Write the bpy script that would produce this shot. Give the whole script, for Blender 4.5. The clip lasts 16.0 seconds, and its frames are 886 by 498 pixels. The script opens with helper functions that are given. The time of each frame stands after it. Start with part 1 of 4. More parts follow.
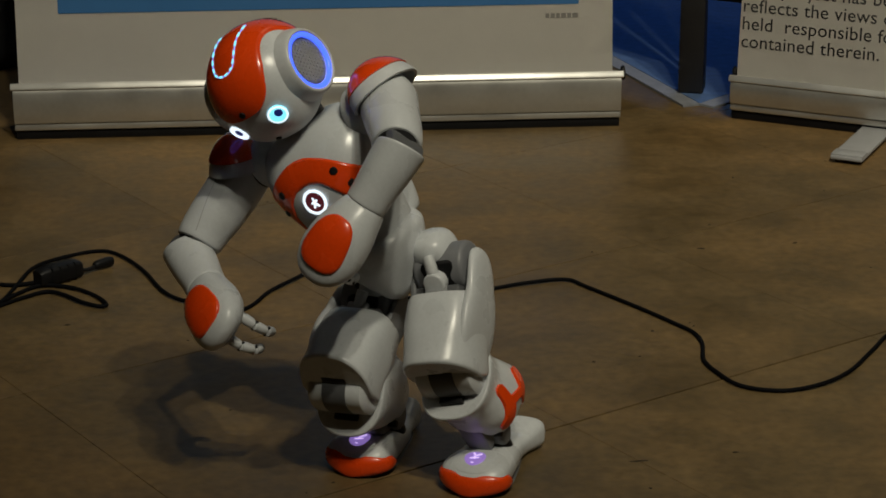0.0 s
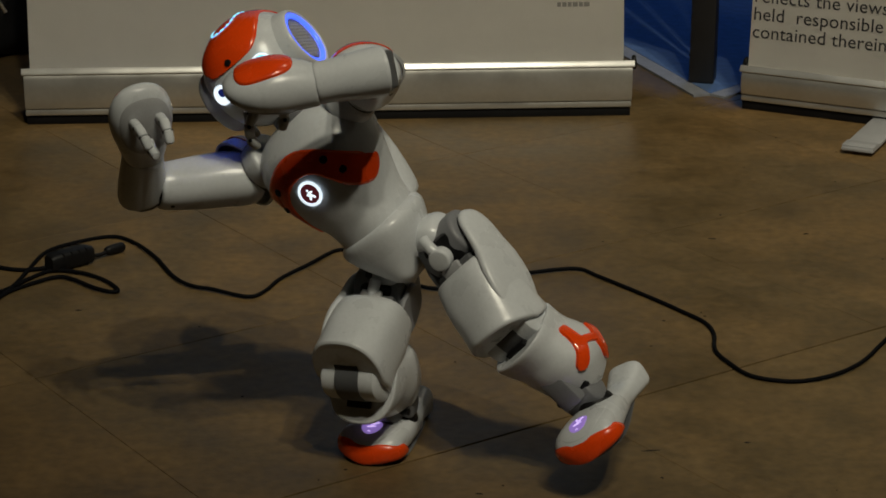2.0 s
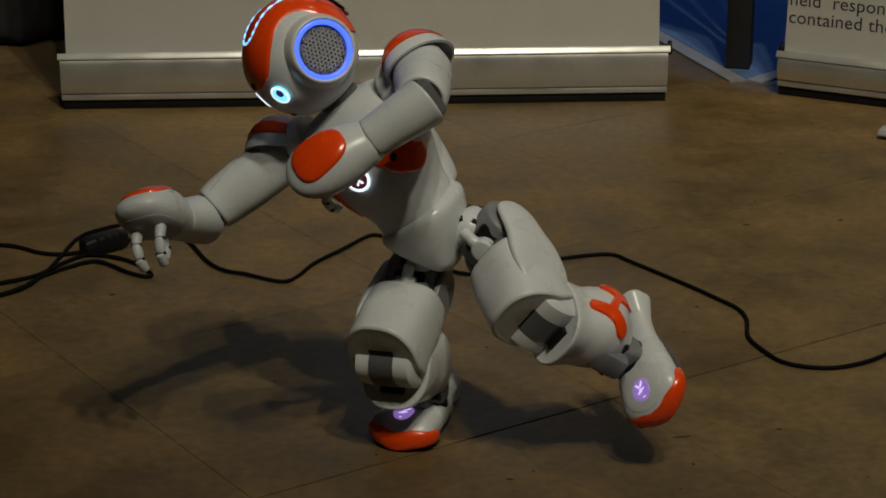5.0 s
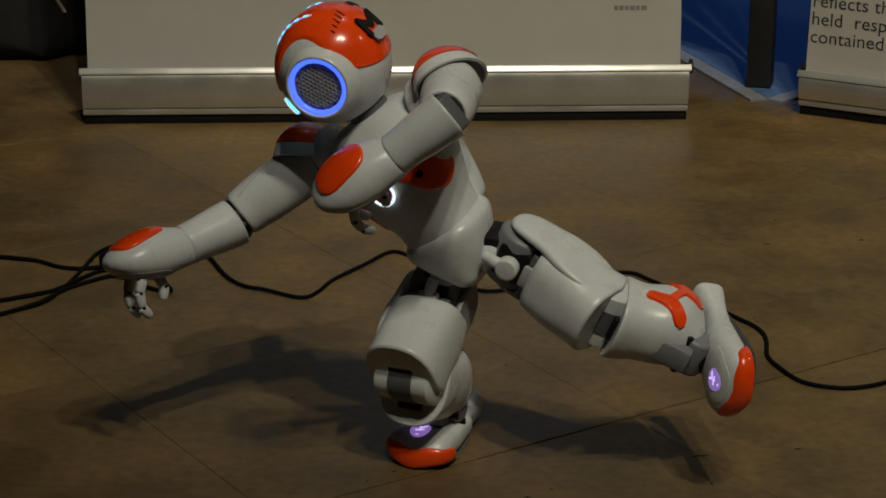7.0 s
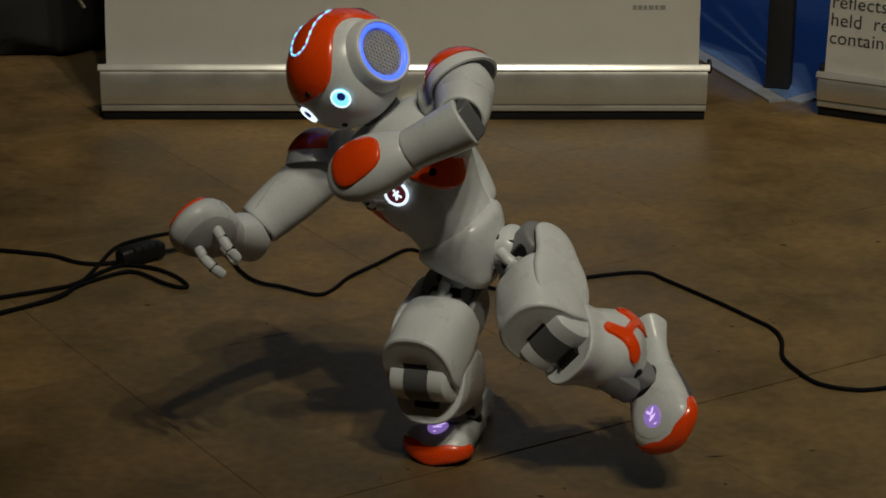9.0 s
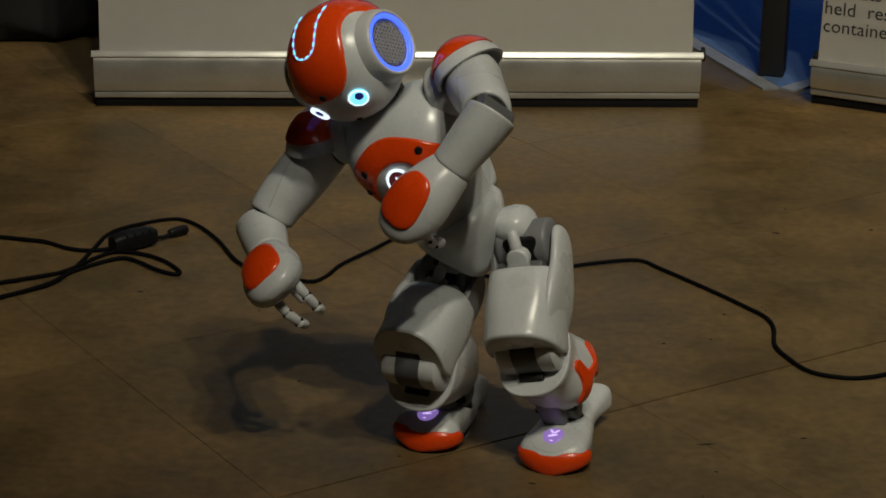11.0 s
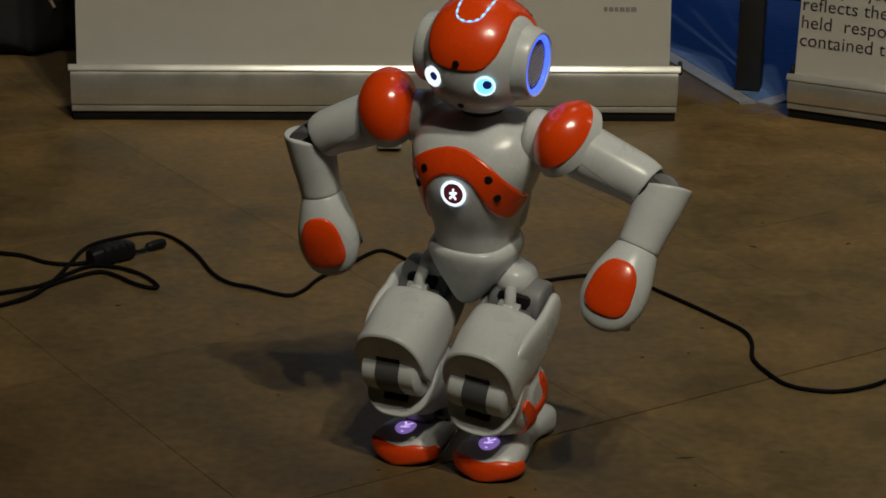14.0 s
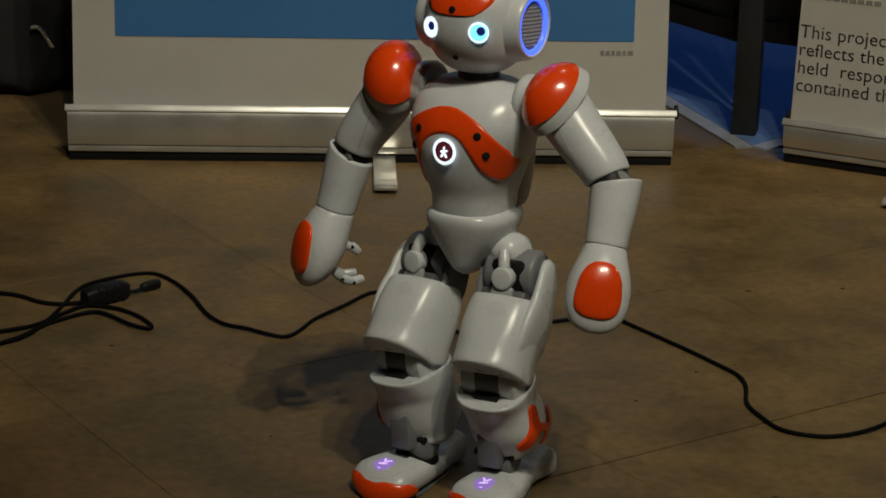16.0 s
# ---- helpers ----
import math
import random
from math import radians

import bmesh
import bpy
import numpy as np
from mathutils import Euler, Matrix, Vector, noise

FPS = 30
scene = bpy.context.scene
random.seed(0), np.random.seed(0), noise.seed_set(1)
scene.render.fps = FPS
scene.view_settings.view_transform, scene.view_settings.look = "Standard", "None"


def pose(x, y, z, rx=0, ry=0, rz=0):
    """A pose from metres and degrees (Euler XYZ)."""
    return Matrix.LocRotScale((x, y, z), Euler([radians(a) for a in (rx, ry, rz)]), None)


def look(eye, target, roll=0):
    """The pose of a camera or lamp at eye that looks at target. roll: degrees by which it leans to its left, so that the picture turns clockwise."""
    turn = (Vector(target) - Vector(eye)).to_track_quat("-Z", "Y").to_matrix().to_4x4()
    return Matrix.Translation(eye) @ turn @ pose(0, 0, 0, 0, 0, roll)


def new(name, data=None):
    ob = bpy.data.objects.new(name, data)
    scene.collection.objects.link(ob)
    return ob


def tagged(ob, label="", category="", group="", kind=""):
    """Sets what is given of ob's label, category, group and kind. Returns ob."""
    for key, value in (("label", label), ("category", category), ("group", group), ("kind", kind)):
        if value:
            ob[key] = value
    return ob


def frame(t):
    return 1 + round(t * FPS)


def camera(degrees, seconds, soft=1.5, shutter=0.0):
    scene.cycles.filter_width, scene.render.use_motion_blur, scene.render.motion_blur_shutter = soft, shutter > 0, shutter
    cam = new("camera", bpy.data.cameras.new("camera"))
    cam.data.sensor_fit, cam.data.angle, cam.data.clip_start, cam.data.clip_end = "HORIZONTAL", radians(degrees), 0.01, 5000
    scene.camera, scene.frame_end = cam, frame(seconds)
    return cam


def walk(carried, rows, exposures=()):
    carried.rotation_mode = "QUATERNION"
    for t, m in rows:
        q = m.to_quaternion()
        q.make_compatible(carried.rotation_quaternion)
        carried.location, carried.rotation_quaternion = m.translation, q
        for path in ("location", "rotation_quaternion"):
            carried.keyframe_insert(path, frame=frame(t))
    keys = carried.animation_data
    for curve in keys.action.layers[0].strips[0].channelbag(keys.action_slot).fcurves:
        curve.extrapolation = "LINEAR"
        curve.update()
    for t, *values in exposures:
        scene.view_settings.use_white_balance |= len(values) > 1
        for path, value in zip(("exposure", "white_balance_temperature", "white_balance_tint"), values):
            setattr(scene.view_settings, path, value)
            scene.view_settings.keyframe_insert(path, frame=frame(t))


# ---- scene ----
from mathutils.bvhtree import BVHTree

cam = camera(22.28, 16.0, 1.7, 0.4)


def handheld(x, pan, tilt, roll):
    """The camera on its support: sideways sway, pan, downward tilt and roll."""
    return pose(x, -1.9477, 0.9842) @ pose(0, 0, 0, 0, 0, -pan) @ pose(0, 0, 0, 90 - tilt) @ pose(0, 0, 0, 0, 0, roll)


walk(cam, [
    (0, handheld(-0.0003, 0.996, 18.827, -0.201)),
    (0.5, handheld(-0.0028, 1.021, 19.030, -0.124)),
    (1, handheld(-0.0065, 1.056, 19.181, 0.067)),
    (1.5, handheld(-0.0040, 1.008, 19.310, 0.239)),
    (2, handheld(-0.0121, 0.933, 19.127, 0.216)),
    (2.5, handheld(-0.0096, 0.370, 18.964, 0.275)),
    (3, handheld(-0.0071, 0.217, 19.078, 0.109)),
    (3.5, handheld(-0.0056, 0.195, 19.368, 0.138)),
    (4, handheld(-0.0031, 0.144, 19.522, 0.079)),
    (6.5, handheld(-0.0012, -0.714, 19.234, 0.112)),
    (7, handheld(-0.0013, -0.717, 19.069, 0.217)),
    (7.5, handheld(0.0003, -0.762, 18.987, 0.107)),
    (8, handheld(0.0015, -1.015, 18.948, 0.443)),
    (8.5, handheld(-0.0001, -1.138, 18.982, 0.506)),
    (9, handheld(0.0029, -1.238, 19.114, 0.512)),
    (11.5, handheld(0.0064, -1.101, 19.530, 0.713)),
    (12, handheld(0.0048, -1.216, 19.614, 0.643)),
    (12.5, handheld(0.0039, -1.283, 19.538, 0.634)),
    (13, handheld(0.0015, -1.131, 19.415, 0.762)),
    (13.5, handheld(0.0010, -0.762, 19.243, 0.890)),
    (14, handheld(0.0017, -0.427, 19.078, 0.908)),
    (14.5, handheld(0.0107, -0.444, 18.912, 0.851)),
    (15, handheld(0.0056, -0.269, 18.702, 0.954)),
    (15.5, handheld(0.0047, -0.293, 18.211, 1.062)),
    (16, handheld(0.0056, -0.392, 18.000, 1.295)),
])

# ---- light ----
world = bpy.data.worlds.new("hall")
scene.world = world
world.use_nodes = True
world.node_tree.nodes["Background"].inputs[0].default_value = (0.9, 0.82, 0.7, 1)
world.node_tree.nodes["Background"].inputs[1].default_value = 0.001


def area_lamp(name, eye, target, size, watts, colour, label):
    data = bpy.data.lights.new(name, "AREA")
    data.shape, data.size, data.energy, data.color = "DISK", size, watts, colour
    ob = new(name, data)
    ob.matrix_world = look(eye, target)
    return tagged(ob, label, "lamp")


def spot_lamp(name, eye, target, cone, blend, radius, watts, colour, label):
    data = bpy.data.lights.new(name, "SPOT")
    data.spot_size, data.spot_blend, data.shadow_soft_size, data.energy, data.color = radians(cone), blend, radius, watts, colour
    ob = new(name, data)
    ob.matrix_world = look(eye, target)
    return tagged(ob, label, "lamp")


for x, y, w in ((1.50, -2.85, 412), (1.02, -2.45, 298), (0.50, -3.00, 288)):
    spot_lamp("hall_spotlight", (x, y, 5.20), (0.50, 1.55, 0.25), 39, 1.0, 0.07, w, (1.0, 0.93, 0.72), "warm hall spotlight high behind the camera")
area_lamp("ceiling_spotlight", (0.70, 1.70, 4.8), (0.3, 1.0, 0.0), 0.40, 7, (1.0, 0.93, 0.73), "warm ceiling spotlight above the banners")
area_lamp("side_spotlight", (3.6, 0.1, 3.3), (0.1, 0.5, 0.1), 0.30, 2.5, (1.0, 0.93, 0.73), "warm hall spotlight beside the banners")
# added blue fill, out of view, that brightens the carpet
spot_lamp("blue_floodlight", (1.9, 5.2, 3.4), (0.9, 2.6, 0.0), 34, 0.6, 0.7, 165, (0.16, 0.40, 1.0), "unseen blue fill lamp added to brighten the carpet")

# ---- materials ----


def nodes_of(name):
    m = bpy.data.materials.new(name)
    m.use_nodes = True
    return m, m.node_tree.nodes, m.node_tree.links, m.node_tree.nodes["Principled BSDF"]


def surface(name, colour, rough=0.4, metal=0.0, vary=0.08, scale=40.0, bump=0.0, bump_scale=400.0, coat=0.0, spread=0.06, spec=0.5, coords="Object"):
    """A surface with its colour varied by noise at two sizes, uneven gloss and fine relief."""
    m, n, l, b = nodes_of(name)
    tc = n.new("ShaderNodeTexCoord")
    big, small = n.new("ShaderNodeTexNoise"), n.new("ShaderNodeTexNoise")
    big.inputs["Scale"].default_value, small.inputs["Scale"].default_value = scale, scale * 9
    big.inputs["Detail"].default_value = small.inputs["Detail"].default_value = 5
    mix = n.new("ShaderNodeMath")
    mix.operation = "ADD"
    ramp = n.new("ShaderNodeMapRange")
    ramp.inputs[1].default_value, ramp.inputs[2].default_value = 0.7, 1.3
    ramp.inputs[3].default_value, ramp.inputs[4].default_value = 1 - vary, 1 + vary
    mul = n.new("ShaderNodeVectorMath")
    mul.operation = "SCALE"
    mul.inputs[0].default_value = colour
    for t in (big, small):
        l.new(tc.outputs[coords], t.inputs["Vector"])
    l.new(big.outputs["Fac"], mix.inputs[0])
    l.new(small.outputs["Fac"], mix.inputs[1])
    l.new(mix.outputs[0], ramp.inputs[0])
    l.new(ramp.outputs[0], mul.inputs["Scale"])
    l.new(mul.outputs[0], b.inputs["Base Color"])
    gloss = n.new("ShaderNodeMapRange")
    gloss.inputs[1].default_value, gloss.inputs[2].default_value = 0.3, 0.7
    gloss.inputs[3].default_value, gloss.inputs[4].default_value = max(rough - spread, 0.02), rough + spread
    l.new(big.outputs["Fac"], gloss.inputs[0])
    l.new(gloss.outputs[0], b.inputs["Roughness"])
    b.inputs["Metallic"].default_value = metal
    b.inputs["Specular IOR Level"].default_value = spec
    b.inputs["Coat Weight"].default_value = coat
    b.inputs["Coat Roughness"].default_value = 0.08
    if bump:
        fine, bp = n.new("ShaderNodeTexNoise"), n.new("ShaderNodeBump")
        fine.inputs["Scale"].default_value = bump_scale
        bp.inputs["Strength"].default_value, bp.inputs["Distance"].default_value = bump, 0.001
        l.new(tc.outputs[coords], fine.inputs["Vector"])
        l.new(fine.outputs["Fac"], bp.inputs["Height"])
        l.new(bp.outputs[0], b.inputs["Normal"])
    return m


def glow(name, colour, strength):
    m, n, l, b = nodes_of(name)
    b.inputs["Base Color"].default_value = (*[c * 0.5 for c in colour], 1)
    b.inputs["Emission Color"].default_value = (*colour, 1)
    b.inputs["Emission Strength"].default_value = strength
    b.inputs["Roughness"].default_value = 0.3
    return m


WHITE = surface("white_plastic", (0.560, 0.583, 0.610), 0.30, vary=0.05, scale=30, bump=0.05, bump_scale=900)
ORANGE = surface("orange_plastic", (0.80, 0.062, 0.004), 0.26, vary=0.06, scale=30, coat=0.5)
GREY = surface("grey_plastic", (0.085, 0.088, 0.095), 0.5, vary=0.1, scale=60, bump=0.08)
LIGHT_GREY = surface("light_grey_plastic", (0.34, 0.345, 0.36), 0.45, vary=0.08, scale=60, bump=0.06)
MID_GREY = surface("mid_grey_plastic", (0.17, 0.175, 0.19), 0.45, vary=0.08, scale=60, bump=0.06)
BLACK = surface("black_plastic", (0.006, 0.006, 0.007), 0.5, vary=0.2, scale=60, spec=0.25)
RUBBER = surface("black_cable_rubber", (0.004, 0.004, 0.005), 0.7, vary=0.2, scale=80, spec=0.06)
ALUMINIUM = surface("brushed_aluminium", (0.62, 0.61, 0.58), 0.36, metal=0.85, vary=0.05, scale=14, bump=0.05)
DARK_METAL = surface("dark_painted_metal", (0.012, 0.012, 0.014), 0.5, vary=0.2, scale=30)
LIP = surface("bright_satin_lip", (0.95, 0.94, 0.91), 0.38, metal=0.8, vary=0.02, scale=20)
SHEET = surface("banner_sheet", (0.76, 0.73, 0.68), 0.55, vary=0.025, scale=3)
CHROME = surface("polished_aluminium", (0.80, 0.79, 0.76), 0.16, metal=0.9, vary=0.03, scale=14)
SHEET_BLUE = surface("printed_blue", (0.034, 0.140, 0.35), 0.5, vary=0.04, scale=5)
INK = surface("printed_ink", (0.03, 0.03, 0.032), 0.6, vary=0.05)
PALE_INK = surface("printed_pale_ink", (0.20, 0.19, 0.18), 0.6, vary=0.05)
CARPET = surface("blue_carpet", (0.07, 0.13, 0.27), 0.9, vary=0.25, scale=60, bump=0.4, bump_scale=700)
CARPET_EDGE = surface("grey_carpet_binding", (0.20, 0.21, 0.24), 0.9, vary=0.2, scale=60, bump=0.3)
CLOTH = surface("black_cloth", (0.008, 0.008, 0.010), 0.85, vary=0.4, scale=20, bump=0.4)
WALL = surface("dark_hall_plaster", (0.05, 0.045, 0.04), 0.85, vary=0.15, scale=2)
LED_BLUE = glow("led_blue", (0.06, 0.13, 1.0), 1.7)
LED_VIOLET = glow("led_pale_violet", (0.36, 0.38, 1.0), 0.85)
LED_WHITE = glow("led_white", (0.80, 0.92, 1.0), 1.15)
LED_CYAN = glow("led_cyan", (0.22, 0.78, 1.0), 1.15)
LED_NAVY = glow("led_navy", (0.01, 0.02, 0.16), 0.5)
LED_MAROON = glow("led_maroon", (0.08, 0.012, 0.018), 0.6)
# purple emission for the halo round the foot sign
HALO_PURPLE = glow("halo_purple", (0.44, 0.27, 0.85), 0.40)
LED_LILAC = glow("led_lilac", (0.70, 0.52, 1.0), 0.95)


def floor_stone():
    m, n, l, b = nodes_of("brown_floor_stone")
    tc, geo, info = n.new("ShaderNodeTexCoord"), n.new("ShaderNodeNewGeometry"), n.new("ShaderNodeObjectInfo")
    cloud, grain, vein = n.new("ShaderNodeTexNoise"), n.new("ShaderNodeTexNoise"), n.new("ShaderNodeTexNoise")
    cloud.inputs["Scale"].default_value, cloud.inputs["Detail"].default_value, cloud.inputs["Roughness"].default_value = 8, 7, 0.6
    grain.inputs["Scale"].default_value, grain.inputs["Detail"].default_value = 70, 8
    vein.inputs["Scale"].default_value, vein.inputs["Detail"].default_value, vein.inputs["Distortion"].default_value = 2.2, 4, 1.2
    for t in (cloud, grain, vein):
        l.new(geo.outputs["Position"], t.inputs["Vector"])
    r1 = n.new("ShaderNodeValToRGB")
    r1.color_ramp.elements[0].position, r1.color_ramp.elements[1].position = 0.32, 0.68
    r1.color_ramp.elements[0].color, r1.color_ramp.elements[1].color = (0.100, 0.066, 0.0265, 1), (0.190, 0.122, 0.050, 1)
    l.new(cloud.outputs["Fac"], r1.inputs[0])
    r2 = n.new("ShaderNodeValToRGB")
    r2.color_ramp.elements[0].position, r2.color_ramp.elements[1].position = 0.40, 0.66
    r2.color_ramp.elements[0].color, r2.color_ramp.elements[1].color = (0.78, 0.80, 0.84, 1), (1.10, 1.04, 0.97, 1)
    l.new(vein.outputs["Fac"], r2.inputs[0])
    mix = n.new("ShaderNodeMix")
    mix.data_type, mix.blend_type = "RGBA", "MULTIPLY"
    mix.inputs[0].default_value = 1
    l.new(r1.outputs[0], mix.inputs[6])
    l.new(r2.outputs[0], mix.inputs[7])
    r3 = n.new("ShaderNodeMapRange")
    r3.inputs[1].default_value, r3.inputs[2].default_value, r3.inputs[3].default_value, r3.inputs[4].default_value = 0.3, 0.7, 0.80, 1.20
    l.new(grain.outputs["Fac"], r3.inputs[0])
    r4 = n.new("ShaderNodeMapRange")
    r4.inputs[3].default_value, r4.inputs[4].default_value = 0.93, 1.07
    l.new(info.outputs["Random"], r4.inputs[0])
    mul = n.new("ShaderNodeMath")
    mul.operation = "MULTIPLY"
    l.new(r3.outputs[0], mul.inputs[0])
    l.new(r4.outputs[0], mul.inputs[1])
    sc = n.new("ShaderNodeVectorMath")
    sc.operation = "SCALE"
    l.new(mix.outputs[2], sc.inputs[0])
    l.new(mul.outputs[0], sc.inputs["Scale"])
    l.new(sc.outputs[0], b.inputs["Base Color"])
    rr = n.new("ShaderNodeMapRange")
    rr.inputs[1].default_value, rr.inputs[2].default_value, rr.inputs[3].default_value, rr.inputs[4].default_value = 0.3, 0.7, 0.42, 0.62
    l.new(cloud.outputs["Fac"], rr.inputs[0])
    l.new(rr.outputs[0], b.inputs["Roughness"])
    b.inputs["Specular IOR Level"].default_value = 0.35
    bp = n.new("ShaderNodeBump")
    bp.inputs["Strength"].default_value, bp.inputs["Distance"].default_value = 0.25, 0.002
    l.new(grain.outputs["Fac"], bp.inputs["Height"])
    l.new(bp.outputs[0], b.inputs["Normal"])
    return m


STONE = floor_stone()
GROUT = surface("dark_tile_joint", (0.045, 0.030, 0.014), 0.9, vary=0.3, scale=20)
SPECK = surface("dark_floor_chip", (0.015, 0.011, 0.007), 0.9, vary=0.3, scale=200)

# ---- mesh helpers ----


def mesh_object(name, bm, material, sharp=38):
    bmesh.ops.recalc_face_normals(bm, faces=bm.faces[:])
    for f in bm.faces:
        f.smooth = True
    for e in bm.edges:
        e.smooth = not (len(e.link_faces) == 2 and e.calc_face_angle(0) > radians(sharp))
    me = bpy.data.meshes.new(name)
    bm.to_mesh(me)
    bm.free()
    me.materials.append(material)
    return new(name, me)


def part(name, bm, material, parent, label="", sharp=38):
    ob = mesh_object(name, bm, material, sharp)
    ob.parent = parent
    return tagged(ob, label)


def thing(name, m, label, category, group="", kind=""):
    ob = new(name)
    ob.empty_display_size = 0.05
    ob.matrix_world = m
    return tagged(ob, label, category, group, kind)


def smooth_rows(rows, steps):
    """Rows of numbers, filled in between by a Catmull-Rom curve."""
    a = np.array(rows, float)
    out = []
    for i in range(len(a) - 1):
        p0, p1, p2, p3 = a[max(i - 1, 0)], a[i], a[i + 1], a[min(i + 2, len(a) - 1)]
        for k in range(steps):
            u = k / steps
            out.append(0.5 * (2 * p1 + (p2 - p0) * u + (2 * p0 - 5 * p1 + 4 * p2 - p3) * u * u + (3 * p1 - p0 - 3 * p2 + p3) * u ** 3))
    out.append(a[-1])
    return out


def loft(rows, axis="z", n=28, steps=4, bm=None, open_ends=False):
    """A tube through rounded cross-sections: rows of (place along the axis, two centres, two half widths, squareness)."""
    bm = bm or bmesh.new()
    rings = []
    for s, c1, c2, r1, r2, p in smooth_rows(rows, steps):
        ring = []
        for k in range(n):
            a = 2 * math.pi * k / n
            c, d = math.cos(a), math.sin(a)
            u = c1 + max(r1, 0.0002) * math.copysign(abs(c) ** (2 / p), c)
            v = c2 + max(r2, 0.0002) * math.copysign(abs(d) ** (2 / p), d)
            ring.append(bm.verts.new({"z": (u, v, s), "x": (s, u, v), "y": (u, s, v)}[axis]))
        rings.append(ring)
    for a, b in zip(rings, rings[1:]):
        for k in range(n):
            bm.faces.new((a[k], a[(k + 1) % n], b[(k + 1) % n], b[k]))
    if not open_ends:
        bm.faces.new(rings[0])
        bm.faces.new(rings[-1][::-1])
    return bm


def box(size, centre=(0, 0, 0), bevel=0.0, bm=None, turn=None, segments=2):
    own = bmesh.new()
    bmesh.ops.create_cube(own, size=1)
    bmesh.ops.scale(own, vec=size, verts=own.verts[:])
    if bevel:
        bmesh.ops.bevel(own, geom=own.edges[:], offset=bevel, segments=segments, profile=0.5, affect="EDGES")
    m = Matrix.Translation(centre) @ (turn.to_4x4() if turn else Matrix())
    bmesh.ops.transform(own, matrix=m, verts=own.verts[:])
    return merge(own, bm)


def merge(own, bm):
    if bm is None:
        return own
    me = bpy.data.meshes.new("tmp")
    own.to_mesh(me)
    own.free()
    bm.from_mesh(me)
    bpy.data.meshes.remove(me)
    return bm


def drum(r, h, m, bevel=0.0, n=28, r2=None, bm=None):
    """A round disc or pin along the z axis of m."""
    own = bmesh.new()
    bmesh.ops.create_cone(own, cap_ends=True, segments=n, radius1=r, radius2=r if r2 is None else r2, depth=h)
    if bevel:
        edges = [e for e in own.edges if abs(e.verts[0].co.z - e.verts[1].co.z) < 1e-6]
        bmesh.ops.bevel(own, geom=edges, offset=bevel, segments=3, profile=0.5, affect="EDGES")
    bmesh.ops.transform(own, matrix=m, verts=own.verts[:])
    return merge(own, bm)


def torus(r, w, m, n=40, k=10, flat=1.0):
    bm = bmesh.new()
    rings = []
    for i in range(n):
        a = 2 * math.pi * i / n
        ring = []
        for j in range(k):
            b = 2 * math.pi * j / k
            q = r + w * math.cos(b)
            ring.append(bm.verts.new(m @ Vector((q * math.cos(a), q * math.sin(a), w * flat * math.sin(b)))))
        rings.append(ring)
    for i in range(n):
        a, b = rings[i], rings[(i + 1) % n]
        for j in range(k):
            bm.faces.new((a[j], a[(j + 1) % k], b[(j + 1) % k], b[j]))
    return bm


def tube(points, r, n=10, steps=5, bm=None):
    """A round cord along a smooth line through the points."""
    bm = bm or bmesh.new()
    line = [Vector(p) for p in smooth_rows(points, steps)]
    rings = []
    for i, p in enumerate(line):
        d = (line[min(i + 1, len(line) - 1)] - line[max(i - 1, 0)]).normalized()
        side = d.cross(Vector((0, 0, 1)) if abs(d.z) < 0.9 else Vector((1, 0, 0))).normalized()
        up = side.cross(d)
        rings.append([bm.verts.new(p + r * (math.cos(a) * side + math.sin(a) * up)) for a in [2 * math.pi * k / n for k in range(n)]])
    for a, b in zip(rings, rings[1:]):
        for k in range(n):
            bm.faces.new((a[k], a[(k + 1) % n], b[(k + 1) % n], b[k]))
    bm.faces.new(rings[0])
    bm.faces.new(rings[-1][::-1])
    return bm


def facing(place, out, up=(0, 0, 1)):
    """A frame at place whose z axis points along out."""
    z = Vector(out).normalized()
    x = Vector(up).cross(z).normalized()
    y = z.cross(x)
    m = Matrix((x, y, z)).transposed().to_4x4()
    m.translation = place
    return m


class Skin:
    """The outside of a shell, on which panels are laid."""

    def __init__(self, ob):
        bm = bmesh.new()
        bm.from_mesh(ob.data)
        self.tree = BVHTree.FromBMesh(bm)
        bm.free()

    def at(self, m, u, v, lift):
        z = m.to_3x3() @ Vector((0, 0, 1))
        p = m @ Vector((u, v, 0.08))
        hit, normal, _, _ = self.tree.ray_cast(p, -z)
        if hit is None:
            hit, normal, _, _ = self.tree.find_nearest(m @ Vector((u, v, 0)))
        if normal.dot(z) < 0:
            normal = -normal
        return hit + normal * lift


class Wrapped(Skin):
    """The same round an upright shell: u runs along its girth from the front."""

    def at(self, m, u, v, lift):
        d = Vector((math.cos(u / 0.058), math.sin(u / 0.058), 0))
        hit, normal, _, _ = self.tree.ray_cast(Vector((0, 0, 0.05 + v)) + d * 0.2, -d)
        return hit + (normal if normal.dot(d) > 0 else -normal) * lift


